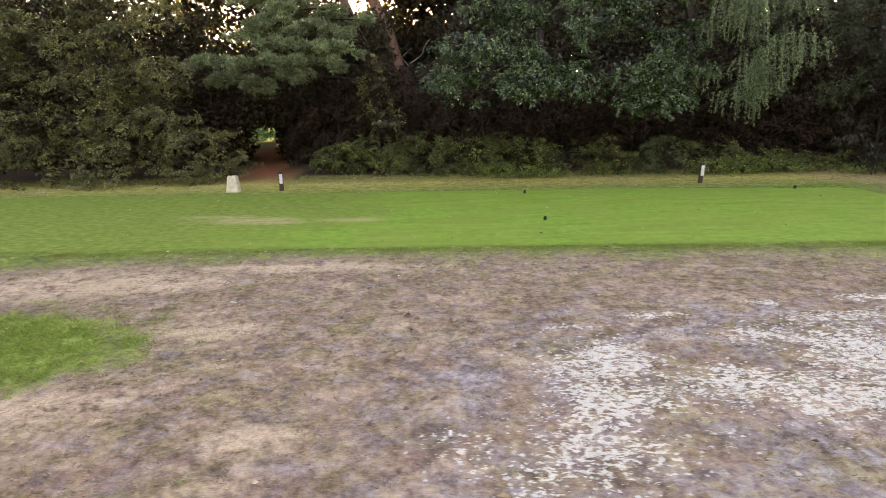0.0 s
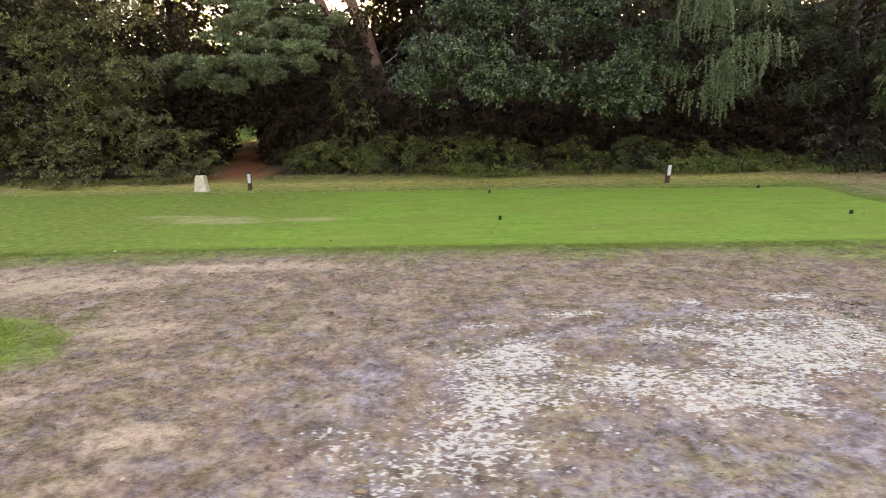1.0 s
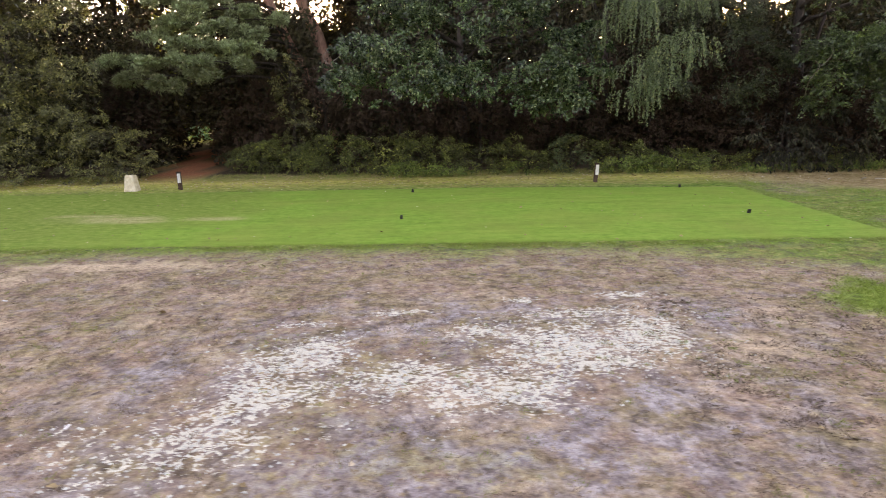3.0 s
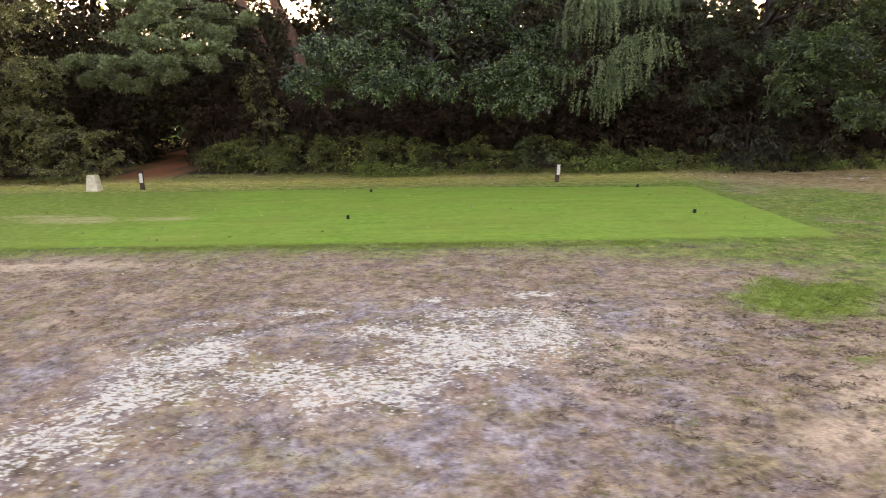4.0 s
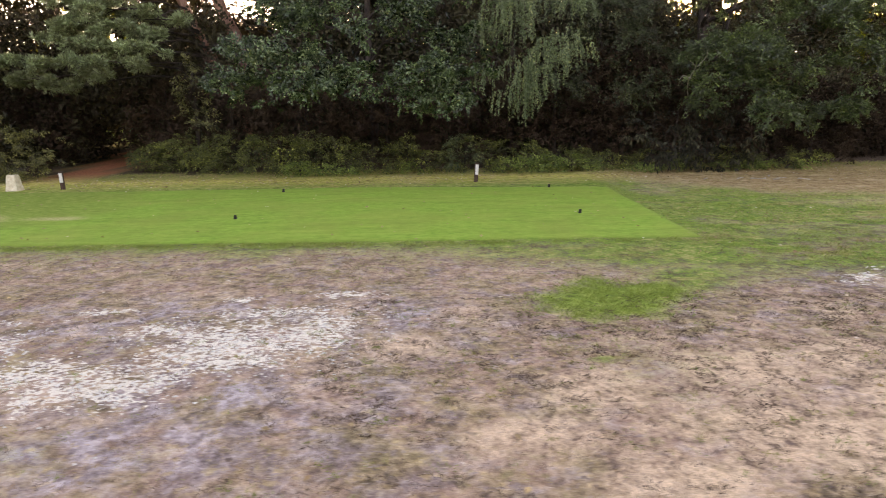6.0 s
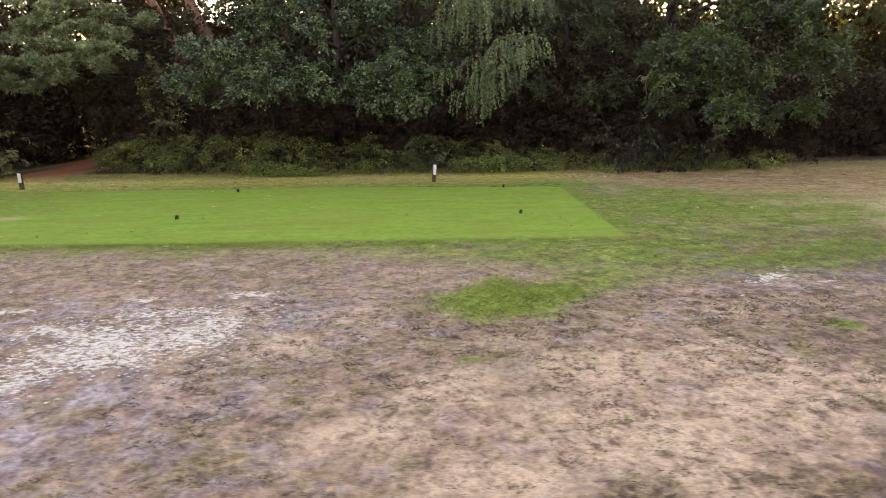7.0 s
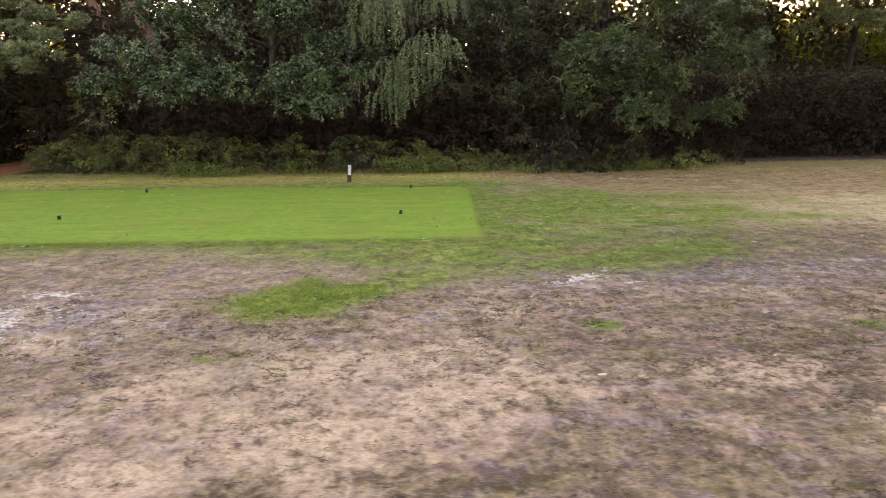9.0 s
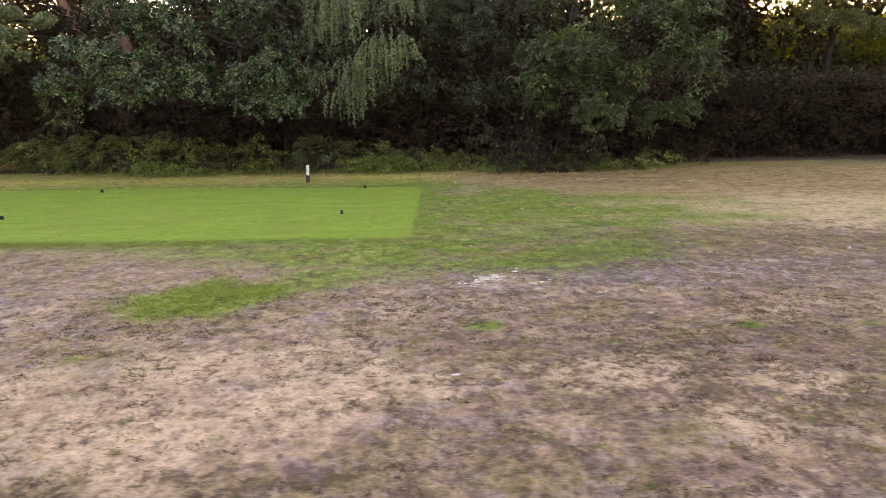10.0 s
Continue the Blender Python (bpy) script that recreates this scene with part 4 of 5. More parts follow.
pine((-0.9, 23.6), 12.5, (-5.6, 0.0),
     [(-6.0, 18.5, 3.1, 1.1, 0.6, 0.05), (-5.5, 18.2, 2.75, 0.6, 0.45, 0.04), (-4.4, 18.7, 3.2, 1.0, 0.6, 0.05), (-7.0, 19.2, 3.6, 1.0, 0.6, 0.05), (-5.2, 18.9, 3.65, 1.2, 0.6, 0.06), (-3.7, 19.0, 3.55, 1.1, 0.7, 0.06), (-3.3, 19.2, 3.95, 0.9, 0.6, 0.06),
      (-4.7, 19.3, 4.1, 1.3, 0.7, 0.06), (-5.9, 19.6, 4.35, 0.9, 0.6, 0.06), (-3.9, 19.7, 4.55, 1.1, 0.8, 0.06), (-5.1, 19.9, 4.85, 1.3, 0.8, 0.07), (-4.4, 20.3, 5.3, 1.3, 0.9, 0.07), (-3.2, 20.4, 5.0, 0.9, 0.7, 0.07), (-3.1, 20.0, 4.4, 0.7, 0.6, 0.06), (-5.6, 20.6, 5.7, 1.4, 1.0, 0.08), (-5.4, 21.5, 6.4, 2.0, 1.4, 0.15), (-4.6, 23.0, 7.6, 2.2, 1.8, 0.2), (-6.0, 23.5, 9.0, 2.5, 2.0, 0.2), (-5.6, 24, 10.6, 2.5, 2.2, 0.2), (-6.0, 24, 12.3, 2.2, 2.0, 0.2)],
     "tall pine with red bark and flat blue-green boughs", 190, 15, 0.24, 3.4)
pine((-0.25, 24.6), 13.0, (-4.75, 0.0), [(-4.4, 24.6, 11.0, 1.8, 1.6, 0.3), (-5.2, 24.6, 12.6, 1.8, 1.6, 0.3), (-4.2, 24.8, 12.9, 1.6, 1.5, 0.3)], "tall pine with a bare leaning reddish trunk", 60, 8, 0.29)
pine((-14.6, 33.0), 14.0, (0.9, 0.2), [(-13, 32, 9.6, 2.4, 2.2, 0.4), (-12.4, 33, 11.5, 2.6, 2.4, 0.4), (-12.8, 33, 13.6, 2.2, 2.0, 0.4)], "tall pine with a bare dark trunk", 40, 8, 0.24, 0.0, BARK)
pine((-13.0, 33.5), 13.5, (-0.8, 0.2), [(-12, 32.4, 10.4, 2.4, 2.2, 0.4), (-12.4, 33, 12.8, 2.6, 2.4, 0.4)], "tall pine with a bare dark trunk", 40, 8, 0.26, 0.0, BARK)
pine((29.9, 30.0), 12.5, (-0.4, 0.2), [(28.3, 28.8, 5.6, 2.0, 1.5, 0.25), (31.6, 29.0, 5.2, 2.0, 1.5, 0.25), (30.0, 28.6, 6.6, 2.4, 1.6, 0.3), (27.0, 29.5, 6.4, 1.6, 1.4, 0.25), (29.5, 30, 8.6, 2.6, 2.2, 0.3), (29.5, 30, 10.6, 2.4, 2.2, 0.3), (29.5, 30, 12.4, 2.0, 2.0, 0.3)],
     "pine with flat blue-green boughs behind the hedge", 150, 12, 0.2, 0.0, BARK)


# low brambles and ivy along the wood's edge
def scrub(x, y, w, d, h, label="low bramble and ivy bush at the wood's edge", material=IVY, each=92, cut=0.38, leaf=(0.058, 0.038), per=7.5, name="bramble_bush"):
    lobes = [(x, y, h * 0.45, w, d, h * 0.55), (x - w * 0.5, y + 0.1, h * 0.35, w * 0.6, d * 0.9, h * 0.5), (x + w * 0.5, y - 0.05, h * 0.33, w * 0.6, d * 0.9, h * 0.52)]
    return broadleaf(name, label, "bush", (x, y + 0.15), h * 0.8, lobes, material, radius=0.03, per_m2=per, each=each, spray=0.26, core=20, leaf=leaf,
                     scale=1.3, cut=cut, ox=x * 3.1, group="scrub along the wood's edge", trunk_name="stem", crown_name="leaves", back=0.2)


for x, y, w, d, h in ((-3.3, 19.9, 0.9, 0.8, 1.0), (-2.2, 19.6, 1.2, 0.8, 1.15), (-0.6, 19.2, 1.2, 0.8, 1.2), (0.9, 18.9, 1.1, 0.7, 1.25), (2.4, 18.7, 1.1, 0.7, 1.3), (3.9, 18.6, 1.0, 0.6, 1.0),
                      (5.6, 18.6, 0.9, 0.6, 0.7), (7.0, 18.5, 0.9, 0.6, 1.15), (8.4, 18.4, 1.0, 0.6, 1.0), (9.8, 18.5, 1.0, 0.6, 0.75), (11.4, 18.6, 1.0, 0.6, 0.5), (13.0, 18.4, 1.0, 0.6, 0.55),
                      (14.6, 18.2, 1.1, 0.6, 0.65), (16.2, 18.1, 0.9, 0.6, 0.5), (17.6, 18.6, 0.7, 0.5, 0.55)):
    scrub(x, y, w, d, h)
# bush added where bright meadow grass shows past the path
scrub(-11.4, 38.8, 2.0, 0.6, 1.1, "added pale green bush standing for sunlit meadow", MEADOW, 60, 0.2, (0.11, 0.07))
scrub(1.7, 17.9, 0.5, 0.3, 0.42, "small bright yellow-green bramble tuft", FRESH, 36, 0.4, (0.06, 0.04), 24)
scrub(2.8, 17.85, 0.75, 0.3, 0.34, "small bright green bramble tuft", FRESH, 36, 0.4, (0.06, 0.04), 24)
for x, w, h in ((5.4, 0.5, 0.4), (8.4, 0.6, 0.5), (9.2, 0.6, 0.55), (10.1, 0.7, 0.5)):
    scrub(x, 17.95, w, 0.3, h, "small bright green bramble tuft", FRESH, 34, 0.42, (0.06, 0.04), 22)
scrub(6.8, 18.05, 0.55, 0.35, 1.15, "pale-leaved ivy bush behind the marker post", BIRCH, 60, 0.42)
for x in (12.6, 15.0, 16.6):
    scrub(x, 17.55, 0.7, 0.3, 0.3, "small bright green bramble tuft", FRESH, 34, 0.42, (0.06, 0.04), 20)

# shrubs inside the wood, their shade put into the leaf colour
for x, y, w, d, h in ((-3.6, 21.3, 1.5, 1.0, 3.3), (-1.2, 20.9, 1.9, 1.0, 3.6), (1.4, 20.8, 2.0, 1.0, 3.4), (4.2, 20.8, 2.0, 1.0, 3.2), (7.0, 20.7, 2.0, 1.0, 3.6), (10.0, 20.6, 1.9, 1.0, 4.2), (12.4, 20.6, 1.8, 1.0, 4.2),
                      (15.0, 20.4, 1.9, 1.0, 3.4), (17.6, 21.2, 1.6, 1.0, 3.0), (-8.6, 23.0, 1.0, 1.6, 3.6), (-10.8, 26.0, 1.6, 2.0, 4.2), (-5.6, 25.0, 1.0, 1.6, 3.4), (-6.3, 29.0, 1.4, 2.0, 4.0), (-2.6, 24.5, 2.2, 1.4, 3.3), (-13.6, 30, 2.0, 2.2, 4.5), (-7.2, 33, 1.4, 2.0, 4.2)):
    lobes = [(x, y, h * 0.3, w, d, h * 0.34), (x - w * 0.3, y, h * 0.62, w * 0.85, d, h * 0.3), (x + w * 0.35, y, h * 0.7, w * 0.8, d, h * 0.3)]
    broadleaf("shade_bush", "evergreen bush inside the wood, shade put in its leaf colour", "bush", (x, y), h * 0.8, lobes, MURK_LEAVES, radius=0.07, per_m2=3.0, each=66, spray=0.42, core=30, core_size=1.7, leaf=(0.11, 0.06), scale=1.0, cut=0.34, ox=x,
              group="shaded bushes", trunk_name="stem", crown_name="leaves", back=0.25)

# a glossy laurel with hanging leaves under the oak, ivy in the gap, and a dry brown bush before the hedge
broadleaf("laurel_bush", "dark laurel bush with long hanging glossy leaves", "bush", (13.4, 18.4), 1.8,
          [(12.3, 17.7, 1.3, 0.8, 0.5, 0.5), (13.1, 17.5, 0.85, 0.9, 0.5, 0.6), (13.9, 17.5, 1.3, 0.9, 0.5, 0.6), (14.8, 17.5, 0.95, 0.8, 0.5, 0.65), (12.4, 17.7, 0.6, 0.7, 0.4, 0.5), (14.2, 17.4, 0.5, 0.9, 0.4, 0.45)], LAUREL,
          radius=0.05, per_m2=6.0, each=34, spray=0.3, leaf=(0.15, 0.05), scale=1.2, cut=0.38, ox=2.0, core=20, core_size=1.3, droop=0.6, hang=0.9, trunk_name="stem", crown_name="leaves", back=0.1)
scrub(5.0, 18.2, 0.35, 0.3, 1.25, "narrow yellowing ivy climbing in the wood's edge", name="ivy_bush")
scrub(18.1, 18.9, 1.1, 0.5, 1.05, "low dull brown twiggy bush before the hedge", HEDGE, 60, 0.3)

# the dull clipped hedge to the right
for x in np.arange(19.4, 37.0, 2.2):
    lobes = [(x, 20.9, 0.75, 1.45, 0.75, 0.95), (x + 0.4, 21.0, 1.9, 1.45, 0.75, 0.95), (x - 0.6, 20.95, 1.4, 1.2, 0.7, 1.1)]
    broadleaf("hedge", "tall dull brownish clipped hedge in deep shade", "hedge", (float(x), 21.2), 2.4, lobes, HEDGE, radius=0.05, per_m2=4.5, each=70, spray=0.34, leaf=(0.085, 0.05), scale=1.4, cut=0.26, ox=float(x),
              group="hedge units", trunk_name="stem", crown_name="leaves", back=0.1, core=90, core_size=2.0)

# an ivy-clad stump beside the pine, and a bare sapling
broadleaf("ivy_bush", "tall narrow ivy growing up a dead trunk", "bush", (-2.1, 20.1), 3.6,
          [(-2.3, 19.9, 3.3, 0.4, 0.4, 0.7), (-2.05, 19.8, 2.3, 0.45, 0.4, 0.8), (-1.8, 19.7, 1.5, 0.5, 0.4, 0.7)], HOLLY, radius=0.1, per_m2=5, each=70, spray=0.26, leaf=(0.08, 0.05), scale=1.3, cut=0.4, ox=4.0,
          crown_name="leaves", core=20)
t = thing("sapling", "thin bare sapling with pale crooked twigs", "tree", (-1.35, 21.75, 0))
child("trunk", tubes("trunk", [([(-1.35, 21.75, -0.1), (-1.3, 21.75, 1.6), (-1.2, 21.75, 3.2), (-1.03, 21.75, 3.59)], 0.03, 0.02)], STEM), t)
for pts, r in (([(-1.03, 21.75, 3.59), (-0.62, 21.75, 3.85), (-0.5, 21.75, 4.2), (-0.31, 21.75, 4.4)], 0.02), ([(-1.1, 21.75, 3.5), (-1.35, 21.75, 3.8), (-0.95, 21.75, 4.1)], 0.014), ([(-1.2, 21.75, 3.2), (-1.55, 21.75, 3.3), (-1.69, 21.75, 3.5)], 0.014)):
    child("branch", tubes("branch", [(pts, r, r * 0.4)], TWIG), t, "pale bare twig")

# dark forked trunk and a dead sapling in the gap
t = thing("bare_tree", "dark forked tree trunk with bare rising limbs", "tree", (15.6, 21.8, 0))
child("trunk", tubes("trunk", [([(15.6, 21.8, -0.1), (15.6, 21.8, 2.2), (15.45, 21.8, 4.85), (15.3, 21.8, 10)], 0.11, 0.08)], BARK), t)
child("limb", tubes("limb", [([(15.55, 21.8, 2.65), (16.0, 21.75, 3.7), (16.55, 21.7, 5.7), (17.1, 21.7, 9)], 0.07, 0.04)], BARK), t)
t = thing("dead_sapling", "thin dead sapling with pale crooked twigs", "tree", (13.9, 18.9, 0))
child("trunk", tubes("trunk", [([(13.9, 18.9, -0.1), (13.8, 18.7, 1.0), (13.5, 17.9, 1.9), (13.1, 17.0, 2.2)], 0.02, 0.012)], BARK), t)
for pts, r in (([(13.1, 17.0, 2.2), (12.85, 16.5, 2.6), (12.95, 16.2, 2.95), (12.7, 16.1, 3.1)], 0.013), ([(12.9, 16.4, 2.65), (12.6, 16.2, 2.75), (12.45, 16.1, 2.6)], 0.01), ([(12.95, 16.2, 2.95), (13.2, 16.2, 3.2), (13.15, 16.1, 3.45)], 0.01)):
    child("branch", tubes("branch", [(pts, r, r * 0.35)], TWIG), t, "pale bare twig")

# ---- the wood behind, and sunlit trees beyond ----
def thicket(name, label, n, x0, x1, y0, y1, z0, z1, leaf, material, cut, gaps=(), ref=35.0):
    x, y, z = rng.uniform(x0, x1, n), rng.uniform(y0, y1, n), z0 + (z1 - z0) * rng.random(n)
    keep = (np.abs(x - path_line(y)) > 0.75 - 0.25 * step(23, 26, y) + 0.45 * step(33, 35, y)) | (z > 2.25 - 0.0354 * y)
    for wx, half, low, high, deep in gaps:
        keep &= ~((np.abs(x - wx - (wx - 5.4) / ref * (y - ref) + 0.6 * (fbm(z, y, 0.9, 2) - 0.5)) < half) & (z > low) & (z < high) & (y < deep))
    v = 0.5 * fbm(x + y * 0.7, z * 1.2 + 3, 0.7, 3) + 0.5 * fbm(x * 1.0 - y, z + 20, 0.45, 3)
    keep &= v > cut + 0.10 * (z - z0) / (z1 - z0)
    P = np.stack([x, y, z], 1)[keep]
    m = len(P)
    ob = new(name, leaf_mesh(name, P, rng.normal(size=(m, 3)), unit(rng.normal(size=(m, 3)) + np.array((0, -0.5, 0.4))), leaf * rng.uniform(0.6, 1.3, m), leaf * 0.6, rng.random(m) * 0.9, material))
    tagged(ob, label, "woodland", kind="stuff")


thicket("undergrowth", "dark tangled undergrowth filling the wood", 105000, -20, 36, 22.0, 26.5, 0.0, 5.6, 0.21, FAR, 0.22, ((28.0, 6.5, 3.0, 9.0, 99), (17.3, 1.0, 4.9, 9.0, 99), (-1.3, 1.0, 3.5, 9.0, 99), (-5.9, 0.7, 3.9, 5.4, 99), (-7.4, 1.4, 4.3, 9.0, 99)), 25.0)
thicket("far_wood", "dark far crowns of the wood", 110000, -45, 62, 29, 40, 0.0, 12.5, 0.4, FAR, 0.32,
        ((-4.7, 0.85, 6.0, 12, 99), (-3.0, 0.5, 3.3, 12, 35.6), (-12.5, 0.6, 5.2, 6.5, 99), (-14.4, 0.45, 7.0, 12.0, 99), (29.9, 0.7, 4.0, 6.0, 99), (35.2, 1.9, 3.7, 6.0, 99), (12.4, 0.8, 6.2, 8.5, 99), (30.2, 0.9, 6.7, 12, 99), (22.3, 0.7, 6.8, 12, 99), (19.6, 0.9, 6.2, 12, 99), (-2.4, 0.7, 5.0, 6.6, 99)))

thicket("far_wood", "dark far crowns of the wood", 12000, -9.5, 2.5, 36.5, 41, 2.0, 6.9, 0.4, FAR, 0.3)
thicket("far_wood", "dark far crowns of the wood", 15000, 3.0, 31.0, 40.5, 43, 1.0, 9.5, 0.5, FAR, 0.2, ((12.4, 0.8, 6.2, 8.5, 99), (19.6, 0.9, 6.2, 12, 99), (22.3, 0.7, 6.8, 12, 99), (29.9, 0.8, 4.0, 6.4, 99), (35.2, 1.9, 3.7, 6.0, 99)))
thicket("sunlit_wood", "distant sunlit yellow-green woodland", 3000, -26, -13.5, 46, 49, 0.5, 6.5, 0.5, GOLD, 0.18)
# leaf wall added to block the low sun, with one gap left open
thicket("far_light_block", "leaf wall added beyond the wood to block light", 10000, -26, 8, 52, 55, 0.0, 6.0, 0.7, FAR, 0.2, ((-8.0, 1.7, -1.0, 9.0, 99),), 54.0)
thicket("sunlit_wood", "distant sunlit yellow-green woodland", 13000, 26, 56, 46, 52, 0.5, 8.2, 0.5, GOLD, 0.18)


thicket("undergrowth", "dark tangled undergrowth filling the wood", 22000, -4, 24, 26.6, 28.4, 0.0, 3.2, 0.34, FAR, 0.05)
# leaf wall added to darken the sky between the far leaves
thicket("far_light_block", "leaf wall added beyond the wood to block light", 9000, 24, 62, 54, 57, 0.0, 8.2, 0.9, FAR, 0.05)
# leaf layer added above the view to keep sky light out of the wood
thicket("wood_shade_roof", "unseen leaf roof added to shade the wood", 15000, -26, 42, 20.5, 31, 8.6, 10.4, 0.75, FAR, 0.1)


def sky_block(n, x0, x1, y0, y1):
    """Unseen leaf walls behind the way of the camera and at its ends, added to block low sky light."""
    P = np.stack([rng.uniform(x0, x1, n), rng.uniform(y0, y1, n), 15.0 * rng.random(n)], 1)
    ob = new("sky_block_leaves", leaf_mesh("sky_block_leaves", P, rng.normal(size=(n, 3)), rng.normal(size=(n, 3)), rng.uniform(0.9, 1.7, n), 0.9, rng.random(n) * 0.9, FAR))
    tagged(ob, "unseen dark leaves added to block low sky light", "woodland", kind="stuff")


sky_block(14000, -60, 75, -30, -20)
sky_block(5000, -60, -48, -20, 30)
sky_block(5000, 64, 76, -20, 40)

for x, y, h, w in ((-5.6, 38.5, 7.2, 2.6), (-2.0, 39.0, 7.6, 2.4), (-23, 28, 13, 3.4), (-18.5, 29, 14, 3.2), (-15.5, 25, 13, 2.8), (-9.6, 38, 14, 2.6), (1.0, 27, 13, 2.2), (-0.7, 29.5, 13, 1.7), (2.6, 30, 14, 3.0), (6.2, 27, 13, 2.8), (9.6, 29, 14, 2.8), (12.6, 26, 12, 2.3), (25.0, 31.0, 12, 1.5),
                   (20.6, 25, 11, 1.7), (21.6, 27, 11, 1.7), (43.5, 31, 12, 3.2), (49, 30, 12, 3.2), (-28, 26, 13, 3.6), (46, 34, 13, 3.6), (4.4, 37, 14, 3.4), (14.6, 38, 13, 3.2), (28.0, 42, 12, 3.0)):
    lobes = [(x + rng.normal() * 0.5, y, h * f, w * s, w * s, h * 0.13) for f, s in ((0.36, 0.85), (0.52, 1.0), (0.68, 1.0), (0.84, 0.8), (0.95, 0.45))]
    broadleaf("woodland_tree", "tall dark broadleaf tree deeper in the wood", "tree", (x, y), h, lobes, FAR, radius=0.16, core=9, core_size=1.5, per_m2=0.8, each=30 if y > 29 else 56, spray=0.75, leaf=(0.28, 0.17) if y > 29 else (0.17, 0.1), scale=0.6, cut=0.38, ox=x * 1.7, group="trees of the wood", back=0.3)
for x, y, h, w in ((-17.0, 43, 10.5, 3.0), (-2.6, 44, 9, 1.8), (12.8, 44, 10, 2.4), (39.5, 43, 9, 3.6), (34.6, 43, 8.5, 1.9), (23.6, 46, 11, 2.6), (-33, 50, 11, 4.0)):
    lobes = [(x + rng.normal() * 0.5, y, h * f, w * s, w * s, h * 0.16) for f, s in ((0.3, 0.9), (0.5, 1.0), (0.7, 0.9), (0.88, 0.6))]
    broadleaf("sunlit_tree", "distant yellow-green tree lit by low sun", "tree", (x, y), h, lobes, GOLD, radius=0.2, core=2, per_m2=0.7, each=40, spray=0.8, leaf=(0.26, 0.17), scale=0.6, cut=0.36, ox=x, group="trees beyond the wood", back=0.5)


# ---- tee furniture ----
def prism(bottom, top, z0, z1, rings=4, seed=1, rough=0.0):
    """A tapered four-sided block with rounded arrises; bottom and top are half sizes (x, y)."""
    bm = bmesh.new()
    bmesh.ops.create_cube(bm, size=2)
    for v in bm.verts:
        hx, hy = top if v.co.z > 0 else bottom
        v.co = (v.co.x * hx, v.co.y * hy, z1 if v.co.z > 0 else z0)
    bmesh.ops.subdivide_edges(bm, edges=bm.edges[:], cuts=rings, use_grid_fill=True)
    if rough:
        for v in bm.verts:
            v.co += noise.noise_vector(v.co * 9 + Vector((seed, 0, 0))) * rough
    sharp = [e for e in bm.edges if len(e.link_faces) == 2 and e.calc_face_angle() > 0.9]
    bmesh.ops.bevel(bm, geom=sharp, offset=min(min(top), min(bottom)) * 0.12, segments=2, affect="EDGES")
    return bm


stone = thing("marker_stone", "squat tapered white-painted stone marker with yellow lichen", "stone", (-5.62, 15.9, 0))
part("block", prism((0.172, 0.16), (0.108, 0.1), -0.05, 0.42, 4, 3, 0.012), STONE, stone)


def post(x, y, height, lean, label):
    p = thing("marker_post", label, "post", (x, y, 0), "white posts beside the tee")
    p.rotation_euler = (0, radians(lean), 0)
    part("stake", prism((0.052, 0.035), (0.05, 0.034), -0.1, height - 0.002, 1), DARKWOOD, p, "dark wooden stake")
    bm = prism((0.041, 0.012), (0.041, 0.012), height * 0.4, height - 0.025, 1)
    bmesh.ops.translate(bm, vec=(0.012, -0.045, 0), verts=bm.verts)
    part("plate", bm, WHITE, p, "white plate")
    bm = prism((0.06, 0.045), (0.058, 0.043), height, height + 0.02, 1)
    part("cap", bm, DARKWOOD, p, "dark cap")


post(-4.34, 15.95, 0.46, 0.0, "short dark post with a white plate")
post(7.0, 15.97, 0.5, 3.0, "leaning dark post with a white plate")


def tee_marker(x, y):
    m = thing("tee_marker", "small black plastic tee marker standing on mown turf", "tee marker", (x, y, 0.012), "tee markers")
    bm = prism((0.036, 0.03), (0.03, 0.025), 0.0, 0.08, 2)
    for v in bm.verts:
        v.co.x += 0.25 * max(0, v.co.z - 0.05)
    bmesh.ops.scale(bm, vec=(0.8, 0.8, 1), verts=bm.verts)
    part("body", bm, BLACK, m)
    bm = bmesh.new()
    bmesh.ops.create_cone(bm, cap_ends=True, segments=14, radius1=0.034, radius2=0.03, depth=0.014)
    bmesh.ops.translate(bm, vec=(0, 0, 0.007), verts=bm.verts)
    part("foot", bm, BLACK, m)


for x, y in ((1.97, 11.15), (2.05, 14.59), (8.74, 11.12), (8.77, 14.6)):
    tee_marker(x, y)

butt = thing("paper_scrap", "small white paper scrap lying on dry turf", "litter", (0.03, 3.64, 0.03))
bm = prism((0.012, 0.034), (0.011, 0.033), 0.0, 0.012, 2, 2, 0.003)
part("scrap", bm, WHITE, butt)
for x, y, turn in ((-2.44, 6.51, 70), (10.84, 4.0, 100)):
    copy_thing(butt, pose(x, y, 0.03, 0, 0, turn))

# a golf ball lost in the rough
ball = thing("golf_ball", "small white dimpled golf ball on thin grass", "ball", (16.6, 7.85, 0.02))
bm = bmesh.new()
bmesh.ops.create_icosphere(bm, subdivisions=3, radius=0.0215)
for v in bm.verts:
    v.co *= 1 - 0.03 * max(0, noise.noise(v.co * 260))
part("shell", bm, WHITE, ball)

# dry spiky stems at the hedge's foot
clump = thing("dry_stem_clump", "clump of brown dry arching stems beside the hedge", "plant", (19.3, 19.2, 0))
